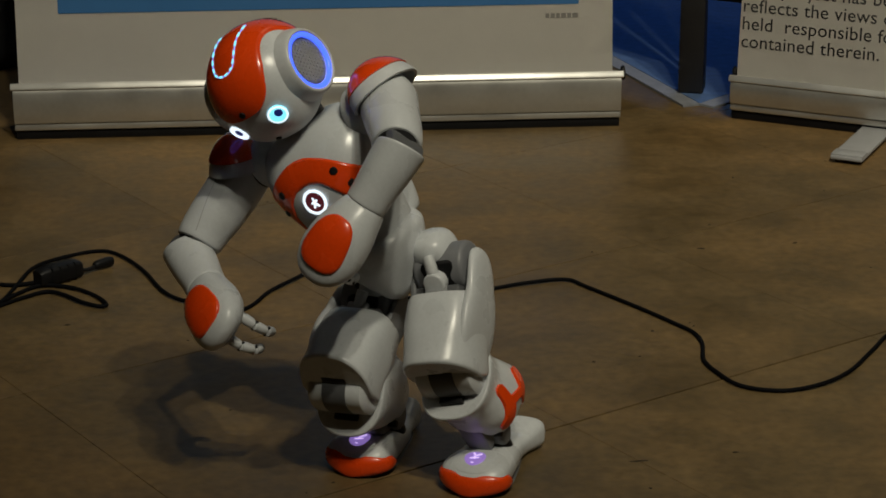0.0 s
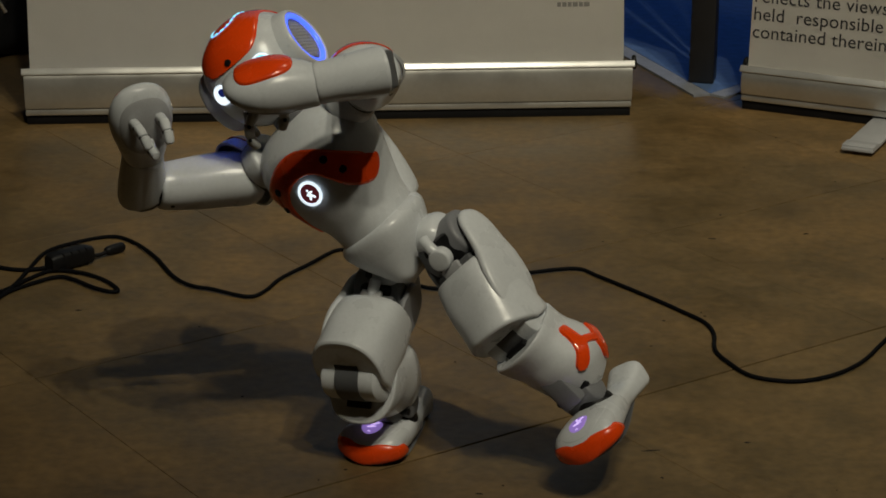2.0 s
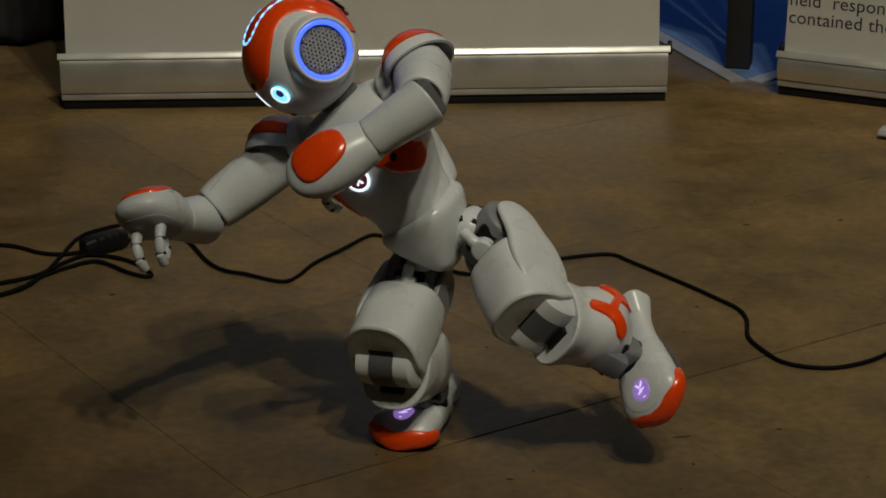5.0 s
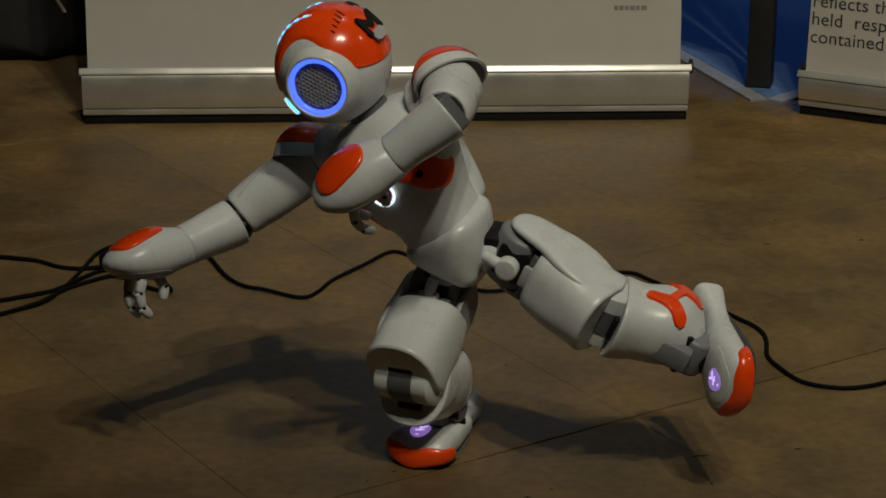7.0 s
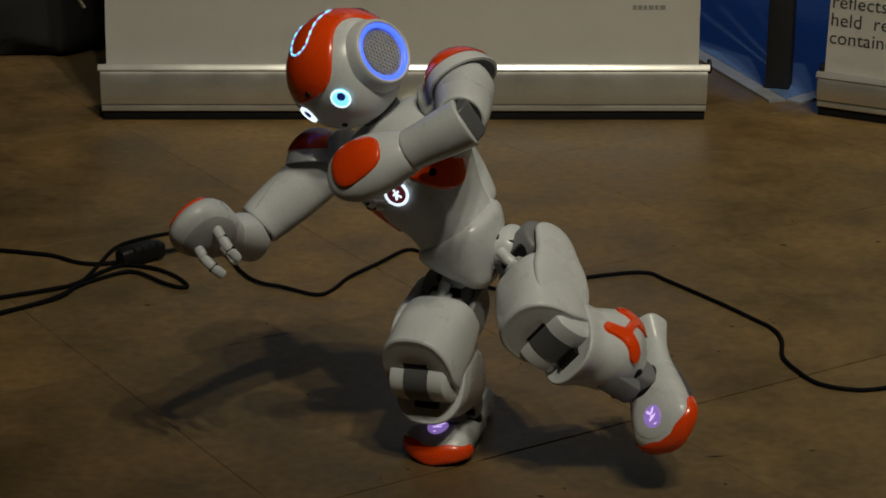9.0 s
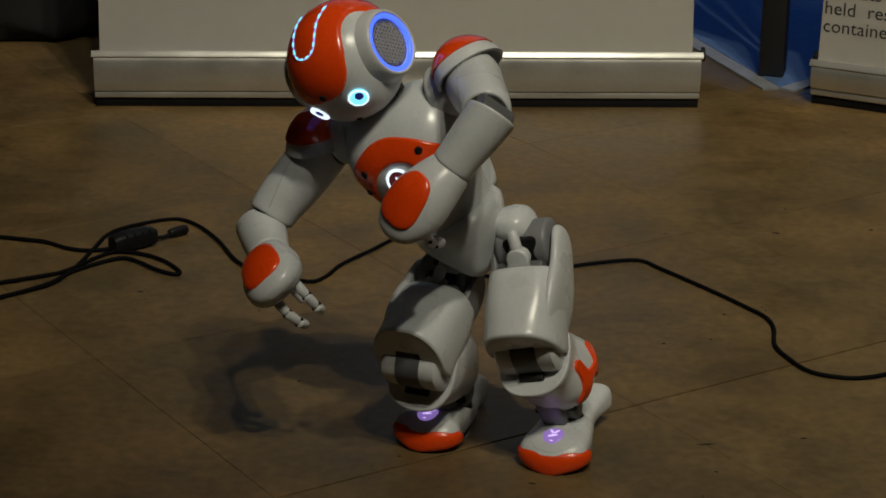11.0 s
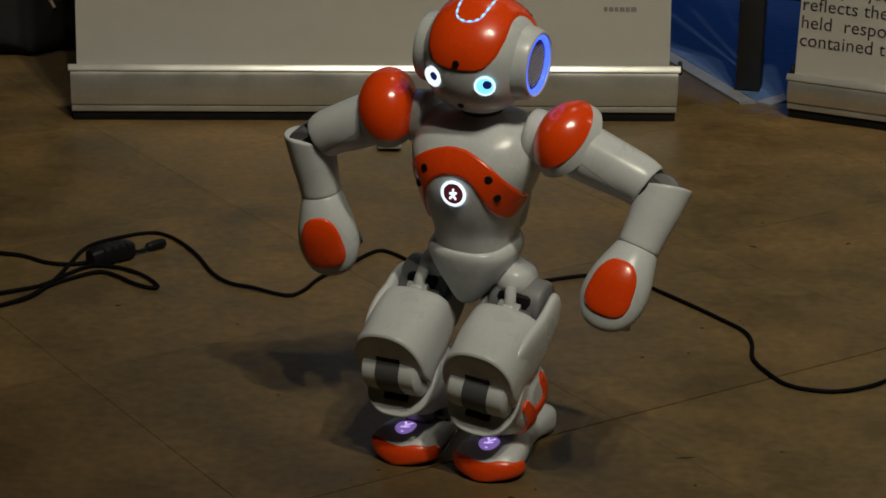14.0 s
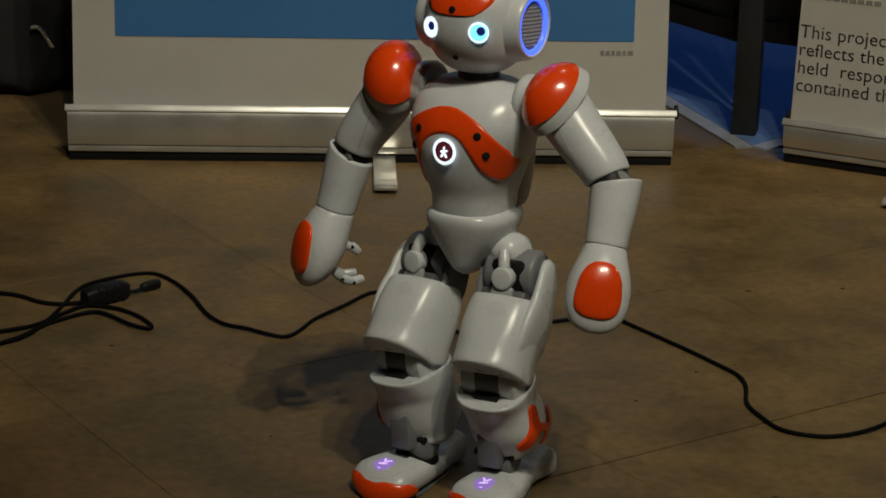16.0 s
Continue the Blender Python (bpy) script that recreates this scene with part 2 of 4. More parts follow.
def panel(skin, m, outline, thick=0.0016, n=56):
    """A raised panel with a rounded rim; outline gives its two half extents as a function of the angle."""
    bm = bmesh.new()
    rings = []
    for q, lift in ((1.03, -0.0012), (1.0, 0.0004), (0.97, thick * 0.75), (0.92, thick), (0.75, thick), (0.5, thick), (0.25, thick)):
        ring = []
        for k in range(n):
            u, v = outline(2 * math.pi * k / n)
            ring.append(bm.verts.new(skin.at(m, u * q, v * q, lift)))
        rings.append(ring)
    mid = bm.verts.new(skin.at(m, 0, 0, thick))
    for a, b in zip(rings, rings[1:]):
        for k in range(n):
            bm.faces.new((a[k], a[(k + 1) % n], b[(k + 1) % n], b[k]))
    for k in range(n):
        bm.faces.new((rings[-1][k], rings[-1][(k + 1) % n], mid))
    return bm


def ribbon(skin, m, rows, thick=0.0015, steps=6, across=9, bm=None):
    """A raised band along a line of (u, v, half width) on a shell."""
    bm = bm or bmesh.new()
    line = smooth_rows(rows, steps)
    rings = []
    for i, (u, v, w) in enumerate(line):
        d = line[min(i + 1, len(line) - 1)][:2] - line[max(i - 1, 0)][:2]
        d = d / (np.hypot(*d) + 1e-9)
        ring = []
        for k in range(across):
            s = 2 * k / (across - 1) - 1
            lift = thick if abs(s) < 0.9 else -0.0012
            if i in (0, len(line) - 1):
                lift = -0.0012
            ring.append(bm.verts.new(skin.at(m, u - d[1] * max(w, 0.0004) * s, v + d[0] * max(w, 0.0004) * s, lift)))
        rings.append(ring)
    for a, b in zip(rings, rings[1:]):
        for k in range(across - 1):
            bm.faces.new((a[k], a[k + 1], b[k + 1], b[k]))
    return bm


def rounded(a, b, p=2.6, lean=0.0):
    """An egg-like outline of half extents a and b; lean widens one end."""
    def at(t):
        c, s = math.cos(t), math.sin(t)
        u = a * math.copysign(abs(c) ** (2 / p), c)
        v = b * math.copysign(abs(s) ** (2 / p), s)
        return u * (1 + lean * v / b), v
    return at


def strokes(lines, width, m, h=0.0006):
    """Flat bars with rounded ends, in the plane of m."""
    bm = bmesh.new()
    for x0, y0, x1, y1 in lines:
        a, b = Vector((x0, y0, 0)), Vector((x1, y1, 0))
        d = (b - a).normalized()
        s = Vector((-d.y, d.x, 0)) * width / 2
        pts = []
        for q, sign in ((b, 1), (a, -1)):
            for k in range(7):
                t = math.pi * k / 6
                pts.append(q + (math.cos(t) * -s + math.sin(t) * d * width / 2) * sign)
        low, high = [bm.verts.new(m @ p) for p in pts], [bm.verts.new(m @ (p + Vector((0, 0, h)))) for p in pts]
        bm.faces.new(high)
        for k in range(len(pts)):
            bm.faces.new((low[k], low[(k + 1) % len(pts)], high[(k + 1) % len(pts)], high[k]))
    return bm


def grid_hexes(radius, pitch, m, h):
    """A honeycomb grille: a disc's worth of thin hexagon walls."""
    bm = bmesh.new()
    rows = int(radius / (pitch * 0.87)) + 1
    for j in range(-rows, rows + 1):
        for i in range(-rows - 1, rows + 2):
            x, y = (i + 0.5 * (j % 2)) * pitch, j * pitch * 0.866
            if math.hypot(x, y) > radius - pitch * 0.4:
                continue
            outer, inner, deep = [], [], []
            for k in range(6):
                a = math.pi / 6 + k * math.pi / 3
                c, s = math.cos(a), math.sin(a)
                outer.append(bm.verts.new(m @ Vector((x + pitch * 0.58 * c, y + pitch * 0.58 * s, 0))))
                inner.append(bm.verts.new(m @ Vector((x + pitch * 0.40 * c, y + pitch * 0.40 * s, 0))))
                deep.append(bm.verts.new(m @ Vector((x + pitch * 0.40 * c, y + pitch * 0.40 * s, -h))))
            for k in range(6):
                q = (k + 1) % 6
                bm.faces.new((outer[k], outer[q], inner[q], inner[k]))
                bm.faces.new((inner[k], inner[q], deep[q], deep[k]))
    return bm

# ---- the hall ----
TURN = radians(34.0)
ALONG = [-3.3, -2.85, -2.4, -1.93, -1.48, -1.03, -0.57, -0.117, 0.335, 0.80, 1.26, 1.72, 2.17, 2.63, 3.1, 3.55]
ACROSS = [-1.66, -1.20, -0.74, -0.28, 0.18, 0.61, 1.062, 1.54, 2.0, 2.46, 2.92, 3.38, 3.84]

# the wider joints, worn open
JOINT = {0.18: 0.0016, 0.61: 0.0009}


def build_hall():
    bed = mesh_object("floor", box((60, 60, 0.2), (0, 10, -0.1065), 0), GROUT)
    tagged(bed, "brown stone tiled floor with thin dark joints", "floor", kind="structure")
    turn = Matrix.Rotation(TURN, 4, "Z")
    far = bmesh.new()
    # tiles outside the built field, joined
    for i in range(-24, 26):
        for j in range(-16, 40):
            u, v = i * 0.9, j * 0.9
            if -3.3 < u < 3.5 and -1.6 < v < 3.8:
                continue
            box((0.897, 0.897, 0.010), (u, v, -0.0095), 0, far)
    # keep the joined field clear of the near tiles
    bmesh.ops.transform(far, matrix=turn, verts=far.verts[:])
    for v in far.verts:
        v.co.z -= 0.0005
    part("far_tiles", far, STONE, bed)
    bed.children[-1]["kind"] = "stuff"
    for i in range(len(ALONG) - 1):
        for j in range(len(ACROSS) - 1):
            lo, hi = ACROSS[j] + JOINT.get(ACROSS[j], 0.0004), ACROSS[j + 1] - JOINT.get(ACROSS[j + 1], 0.0004)
            w, h = ALONG[i + 1] - ALONG[i] - 0.0005, hi - lo
            bm = box((w, h, 0.006), (0, 0, -0.003), 0)
            top = [e for e in bm.edges if all(v.co.z > -0.001 for v in e.verts)]
            bmesh.ops.bevel(bm, geom=top, offset=0.0004, segments=1, affect="EDGES")
            ob = part("tile", bm, STONE, bed)
            ob.matrix_basis = turn @ Matrix.Translation(((ALONG[i] + ALONG[i + 1]) / 2, (lo + hi) / 2, random.uniform(-0.0001, 0.0)))
    for name, size, at in (("wall_north", (24, 0.2, 6), (0, 10.1, 3)), ("wall_south", (24, 0.2, 6), (0, -8.1, 3)),
                           ("wall_east", (0.2, 18, 6), (12.1, 1, 3)), ("wall_west", (0.2, 18, 6), (-12.1, 1, 3))):
        tagged(mesh_object(name, box(size, at), WALL), "dark plain plastered hall wall", "wall", kind="structure")
    tagged(mesh_object("ceiling", box((24.4, 18.4, 0.2), (0, 1, 6.1)), WALL), "dark plain hall ceiling", "ceiling", kind="structure")


def text_object(words, size, m, material, parent, name="lettering"):
    """Words as a thin mesh; size is the height of a capital letter over 0.7."""
    c = bpy.data.curves.new("tmp", "FONT")
    c.body, c.size, c.extrude, c.resolution_u = words, size, 0.0002, 3
    c.space_character = 1.02
    tmp = bpy.data.objects.new("tmp", c)
    me = bpy.data.meshes.new_from_object(tmp)
    bpy.data.objects.remove(tmp)
    me.transform(m)
    me.materials.clear()
    me.materials.append(material)
    ob = new(name, me)
    ob.parent = parent
    return ob


def rollup_base(width, height=0.066, depth=0.075):
    """The aluminium cassette of a roll-up banner; its front foot line lies on the x axis."""
    h, d = height, depth
    prof = [(0.004, 0.014), (0.000, 0.016), (-0.001, 0.020), (0.001, 0.0255), (-0.002, 0.0275), (-0.0045, 0.036), (-0.0055, 0.046), (-0.005, h - 0.010), (-0.002, h - 0.003), (0.006, h), (0.014, h), (0.022, h - 0.004),
            (d * 0.7, h * 0.94), (d * 0.92, h * 0.72), (d, h * 0.4), (d, 0.010)]
    bm = bmesh.new()
    ends = [[bm.verts.new((x, y, z)) for y, z in prof] for x in (0.004, width - 0.004)]
    n = len(prof)
    for k in range(n):
        bm.faces.new((ends[0][k], ends[0][(k + 1) % n], ends[1][(k + 1) % n], ends[1][k]))
    bm.faces.new(ends[0])
    bm.faces.new(ends[1][::-1])
    return bm


def slanted_lip(width, z):
    """The polished bar along the top front edge of the cassette, its face slanting upwards."""
    bm = box((width, 0.0055, 0.0110), (0, 0, 0), 0.0012)
    bmesh.ops.transform(bm, matrix=pose(width / 2, 0.000, z, -33), verts=bm.verts[:])
    return bm


def knob(x, up=0.0):
    """The little black catch that stands on the end of the cassette."""
    return loft([(x - 0.003, 0.020, up + 0.068, 0.006, 0.006, 2.4), (x - 0.002, 0.020, up + 0.071, 0.009, 0.011, 2.4), (x + 0.003, 0.020, up + 0.071, 0.009, 0.011, 2.4), (x + 0.004, 0.020, up + 0.068, 0.006, 0.006, 2.4)], "x", 18, 2)


def swivel_foot(x, length=0.2, w=0.046):
    """A flat steel foot turned out to the front, with a rubber nose."""
    bm = box((w, length, 0.006), (x, -length / 2 + 0.03, 0.009), 0.002)
    nose = box((w, 0.03, 0.004), (x, -length + 0.048, 0.013), 0.0018)
    return merge(nose, bm)


def sheet_mesh(x0, x1, z0, z1, lean, taper=0.0, steps=16, sag=0.0):
    """The printed sheet, slightly bowed, leaning back by lean metres a metre."""
    bm = bmesh.new()
    rows = []
    for j in range(steps + 1):
        z = z0 + (z1 - z0) * j / steps
        rows.append([bm.verts.new((x0 + taper * (z - z0) + (x1 - x0 - 2 * taper * (z - z0)) * i / steps, 0.016 + lean * (z - z0) + sag * math.sin(math.pi * i / steps) * math.sin(3 * z), z)) for i in range(steps + 1)])
    for a, b in zip(rows, rows[1:]):
        for i in range(steps):
            bm.faces.new((a[i], a[i + 1], b[i + 1], b[i]))
    bmesh.ops.solidify(bm, geom=bm.faces[:], thickness=0.0008)
    return bm


def on_sheet(x, z, z0, lean, lift=0.0007):
    """A frame on a leaning sheet, x to the right and y up along it."""
    y = 0.016 + lean * (z - z0) - lift
    up = Vector((0, lean, 1)).normalized()
    out = Vector((1, 0, 0)).cross(up)
    m = Matrix(((1, 0, 0), up, out)).transposed().to_4x4()
    m.translation = (x, y, z)
    return m


def build_white_banner():
    w = 0.972
    b = thing("rollup_banner", pose(-0.620, 1.490, 0, 0, 0, 3.1), "white roll-up banner with blue print on an aluminium base", "banner")
    part("base", rollup_base(w, 0.085), ALUMINIUM, b, "brushed aluminium cassette")
    # black strip that draws the shadow beneath the cassette
    part("plinth", box((w - 0.01, 0.066, 0.014), (w / 2, 0.037, 0.007), 0.001), BLACK, b, "black strip in place of the shadow under the base")
    part("catch", knob(w + 0.001, 0.013), BLACK, b, "black catch")
    part("rail", slanted_lip(w, 0.0865), LIP, b, "bright polished lip")
    z0, lean = 0.079, 0.10
    part("sheet", sheet_mesh(0.012, w - 0.016, z0, 2.05, lean, 0.004), SHEET, b, "off-white printed sheet")
    mid = 0.118
    bm = box((0.822, 1.3, 0.0008), (0, 0.65, 0), 0)
    bmesh.ops.transform(bm, matrix=on_sheet(0.490, z0 + mid, z0, lean), verts=bm.verts[:])
    part("print", bm, SHEET_BLUE, b, "blue printed picture field")
    words = bmesh.new()
    for k, (x, wd) in enumerate(((0.0, 0.006), (0.008, 0.007), (0.017, 0.006), (0.025, 0.008), (0.035, 0.006), (0.043, 0.009))):
        box((wd, 0.007, 0.0006), (x + wd / 2, 0, 0), 0, words)
    bmesh.ops.transform(words, matrix=on_sheet(0.848, z0 + 0.100, z0, lean), verts=words.verts[:])
    part("imprint", words, PALE_INK, b, "small grey unreadable imprint")
    part("foot", swivel_foot(0.505, 0.205, 0.036), ALUMINIUM, b, "chromed swivel foot")
    part("pole", drum(0.007, 1.95, pose(w / 2, 0.158, 1.05, -5.7), 0.001), ALUMINIUM, b)


def build_text_banner():
    w = 0.86
    b = thing("rollup_banner", pose(0.526, 1.585, 0, 0, 0, -26.5), "white roll-up banner with black lettering on an aluminium base", "banner")
    part("base", rollup_base(w), ALUMINIUM, b, "brushed aluminium cassette")
    # the shadow beneath this cassette, likewise a black strip
    part("plinth", box((w - 0.01, 0.066, 0.014), (w / 2, 0.037, 0.007), 0.001), BLACK, b, "black strip in place of the shadow under the base")
    part("catch", knob(0.003), BLACK, b, "black catch")
    part("rail", slanted_lip(w, 0.0680), LIP, b, "bright polished lip")
    z0, lean = 0.066, 0.06
    part("sheet", sheet_mesh(0.008, w - 0.012, z0, 2.05, lean, 0.004), SHEET, b, "off-white printed sheet")
    lines = (("This project has been", 0.138), ("reflects the views of", 0.109), ("held  responsible for", 0.080), ("contained therein.", 0.051))
    for words, z in lines:
        tagged(text_object(words, 0.0305, on_sheet(0.011, z0 + z, z0, lean), INK, b), kind="stuff")
    bars = bmesh.new()
    for k in range(7):
        box((0.011, 0.007, 0.0006), (k * 0.0135, 0, 0), 0, bars)
    bmesh.ops.transform(bars, matrix=on_sheet(0.052, z0 + 0.205, z0, lean), verts=bars.verts[:])
    part("imprint", bars, PALE_INK, b, "grey unreadable caption")
    part("foot", swivel_foot(0.247, 0.205, 0.050), LIGHT_GREY, b, "grey steel swivel foot")
    part("pole", drum(0.007, 1.95, pose(w / 2, 0.115, 1.05, -3.4), 0.001), ALUMINIUM, b)


def build_back():
    c = bmesh.new()
    corner, left, right = Vector((0.490, 1.665, 0)), Vector((-1.2, 6.6, 0)), Vector((3.6, 4.9, 0))
    lo = [c.verts.new(p) for p in (corner, right, left + right - corner, left)]
    hi = [c.verts.new(v.co + Vector((0, 0, 0.005))) for v in lo]
    c.faces.new(hi)
    for k in range(4):
        c.faces.new((lo[k], lo[(k + 1) % 4], hi[(k + 1) % 4], hi[k]))
    tagged(mesh_object("carpet", c, CARPET), "blue carpet lying on the floor behind the banners", "carpet")
    for way, n in ((left - corner, 0.030), (right - corner, 0.030)):
        d = way.normalized()
        side = Vector((-d.y, d.x, 0)) * (1 if d.x < 0 else -1)
        strip = box((way.length, n, 0.004), way / 2 + side * n / 2 + corner + Vector((0, 0, 0.0022)), 0, turn=Matrix.Rotation(math.atan2(d.y, d.x), 3, "Z"))
        tagged(mesh_object("carpet_binding", strip, CARPET_EDGE), "pale blue-grey binding strip along the carpet edge", "carpet edge")
    t = thing("table", pose(0.487, 1.745, 0), "black corner table with panelled sides on the blue carpet", "table")
    part("leg", box((0.042, 0.042, 0.70), (0, 0.0, 0.356), 0.003, turn=Matrix.Rotation(radians(-14), 3, "Z")), DARK_METAL, t)
    for way, n, z in ((Vector((-0.55, 0.835, 0)), 1.3, 0.150), (Vector((0.86, -0.50, 0)), 1.1, 0.155)):
        a = math.atan2(way.y, way.x)
        side = Vector((-way.y, way.x, 0)) * (0.05 if way.x > 0 else -0.02)
        turn = Matrix.Rotation(a, 3, "Z")
        part("side_panel", box((n, 0.02, 0.55), way * (n / 2 + 0.01) + side + Vector((0, 0, z + 0.275)), 0.003, turn=turn), DARK_METAL, t)
        part("rim", box((n, 0.026, 0.012), way * (n / 2 + 0.01) + side + Vector((0, 0, z + 0.045)), 0.002, turn=turn), BLACK, t)
        part("leg", box((0.042, 0.042, 0.70), way * n + side + Vector((0, 0, 0.356)), 0.003, turn=turn), DARK_METAL, t)
        part("tabletop", box((n + 0.1, 0.5, 0.028), way * (n / 2) + side * 4 + Vector((0, 0, 0.726 + (0.03 if way.x > 0 else 0))), 0.004, turn=turn), DARK_METAL, t)
    # black bags in the dark corner, enlarged to stand in for its shadows too
    for x, y, s, h, a in ((-0.86, 2.02, 0.40, 0.34, 12), (-1.16, 1.90, 0.30, 0.26, -12), (-0.80, 2.45, 0.50, 0.46, 5)):
        bag = thing("bag", pose(x, y, 0, 0, 0, a), "slack black cloth bag on the floor, enlarged to fill the corner's shadow", "bag", "bags by the banner")
        bm = loft([(0.0, 0, 0, s * 0.44, s * 0.30, 3), (0.03, 0, 0, s * 0.5, s * 0.36, 3), (h * 0.5, 0.01, 0, s * 0.5, s * 0.34, 2.6), (h * 0.85, -0.02, 0.01, s * 0.38, s * 0.24, 2.4), (h, -0.02, 0.02, s * 0.16, s * 0.09, 2)], n=40, steps=6)
        for v in bm.verts:
            if v.co.z > 0.004:
                v.co += 0.035 * noise.noise_vector(v.co * 9 + Vector((x * 7, y * 5, 1)))
                v.co.z = max(v.co.z, 0.002)
        part("body", bm, CLOTH, bag)
        part("strap", tube([(-s * 0.3, 0, h * 0.8), (-s * 0.1, -0.03, h * 1.1), (s * 0.15, -0.02, h * 1.08), (s * 0.34, 0, h * 0.7)], 0.009, 8), CLOTH, bag)
        if s == 0.40:
            part("buckle", tube([(0.083, -0.152, 0.124), (0.098, -0.152, 0.123), (0.119, -0.150, 0.088)], 0.004, 8), CHROME, bag, "bent pale metal buckle")


def build_cables():
    def line(points, z=0.0027):
        return [(x, y, z + 0.0006 * math.sin(40 * x + 17 * y) + 0.0006) for x, y in points]
    main = [(-0.70, 0.50), (-0.61, 0.60), (-0.553, 0.654), (-0.531, 0.685), (-0.515, 0.734), (-0.504, 0.799), (-0.493, 0.865), (-0.465, 0.904), (-0.417, 0.935), (-0.384, 0.915), (-0.346, 0.852), (-0.315, 0.777), (-0.289, 0.74),
            (-0.259, 0.725), (-0.214, 0.7), (-0.194, 0.72), (-0.176, 0.767), (-0.142, 0.819), (-0.108, 0.877), (-0.085, 0.868), (-0.059, 0.831), (-0.03, 0.78), (0.001, 0.739), (0.03, 0.727), (0.073, 0.75), (0.108, 0.77), (0.154, 0.789), (0.206, 0.802)]
    right = [(0.233, 0.773), (0.294, 0.692), (0.327, 0.643), (0.349, 0.607), (0.355, 0.569), (0.35, 0.516), (0.361, 0.475), (0.381, 0.436), (0.418, 0.42), (0.451, 0.424), (0.487, 0.445), (0.521, 0.485), (0.555, 0.542), (0.60, 0.61), (0.72, 0.70), (1.1, 0.95)]
    c = thing("power_cable", pose(-0.4, 0.8, 0), "thin black power cable lying loosely on the floor", "cable")
    back = Matrix.Translation((0.4, -0.8, 0))
    def laid(name, pts, r, label=""):
        bm = tube(line(pts), r)
        bmesh.ops.transform(bm, matrix=back, verts=bm.verts[:])
        return part(name, bm, RUBBER, c, label)
    laid("cord", main + right, 0.0025)
    laid("cord", [(-0.80, 0.86), (-0.66, 0.85), (-0.589, 0.837), (-0.565, 0.829), (-0.535, 0.808), (-0.504, 0.801), (-0.473, 0.812)], 0.0028)
    laid("loop", [(-0.80, 0.55), (-0.66, 0.64), (-0.561, 0.694), (-0.524, 0.723), (-0.496, 0.771), (-0.471, 0.797), (-0.433, 0.788), (-0.4, 0.761), (-0.379, 0.726), (-0.387, 0.718), (-0.411, 0.733), (-0.436, 0.759), (-0.46, 0.773), (-0.486, 0.755), (-0.516, 0.719), (-0.53, 0.681), (-0.554, 0.652), (-0.64, 0.58), (-0.78, 0.47)], 0.0026)
    a = thing("cable_connector", pose(-0.451, 0.822, 0.0005, 0, 0, 42), "black rounded inline cable connector on the floor", "connector")
    part("body", loft([(-0.034, 0, 0.011, 0.005, 0.005, 3), (-0.029, 0, 0.0125, 0.012, 0.0110, 4), (0.024, 0, 0.0125, 0.0125, 0.0115, 4), (0.030, 0, 0.011, 0.006, 0.006, 3)], "x", 20, 3), BLACK, a)
    for x in (-0.018, -0.006, 0.006, 0.017):
        part("rib", box((0.003, 0.0258, 0.0238), (x, 0, 0.0126), 0.002), BLACK, a)
    part("lead", tube([(0.028, 0, 0.008), (0.045, 0.001, 0.005), (0.058, 0.003, 0.006)], 0.0026), BLACK, a)
    part("plug", loft([(0.055, 0.003, 0.007, 0.003, 0.003, 2), (0.060, 0.003, 0.007, 0.0058, 0.0058, 2.4), (0.082, 0.004, 0.007, 0.0062, 0.0062, 2.4), (0.086, 0.004, 0.007, 0.003, 0.003, 2)], "x", 16, 3), BLACK, a)


def build_specks():
    """Dark chips and crumbs on the tiles."""
    bm = bmesh.new()
    spots = [(0.245, 0.235, 0.024, 0.004), (0.35, 0.255, 0.010, 0.003), (0.40, 0.93, 0.012, 0.006), (0.53, 0.95, 0.010, 0.005), (0.30, 0.62, 0.006, 0.004), (-0.42, 0.66, 0.010, 0.004), (0.06, 0.13, 0.010, 0.004), (0.22, 0.52, 0.005, 0.004)]
    for k in range(34):
        spots.append((random.uniform(-0.7, 0.8), random.uniform(0.05, 1.45), random.uniform(0.002, 0.006), random.uniform(0.002, 0.004)))
    for x, y, a, b in spots:
        t = random.uniform(-0.4, 0.4)
        ring = []
        for k in range(9):
            q = 2 * math.pi * k / 9
            r = random.uniform(0.65, 1.1)
            u, v = a / 2 * r * math.cos(q), b / 2 * r * math.sin(q)
            ring.append((x + u * math.cos(t) - v * math.sin(t), y + u * math.sin(t) + v * math.cos(t)))
        top = bm.verts.new((x, y, 0.0012))
        lo = [bm.verts.new((u, v, 0.0002)) for u, v in ring]
        for k in range(9):
            bm.faces.new((lo[k], lo[(k + 1) % 9], top))
    tagged(mesh_object("floor_chips", bm, SPECK), "dark crumbs and chips scattered on the tiles", "crumbs", kind="stuff")


# ---- the robot ----
BASE = Vector((-0.024, 0.263, 0.0))


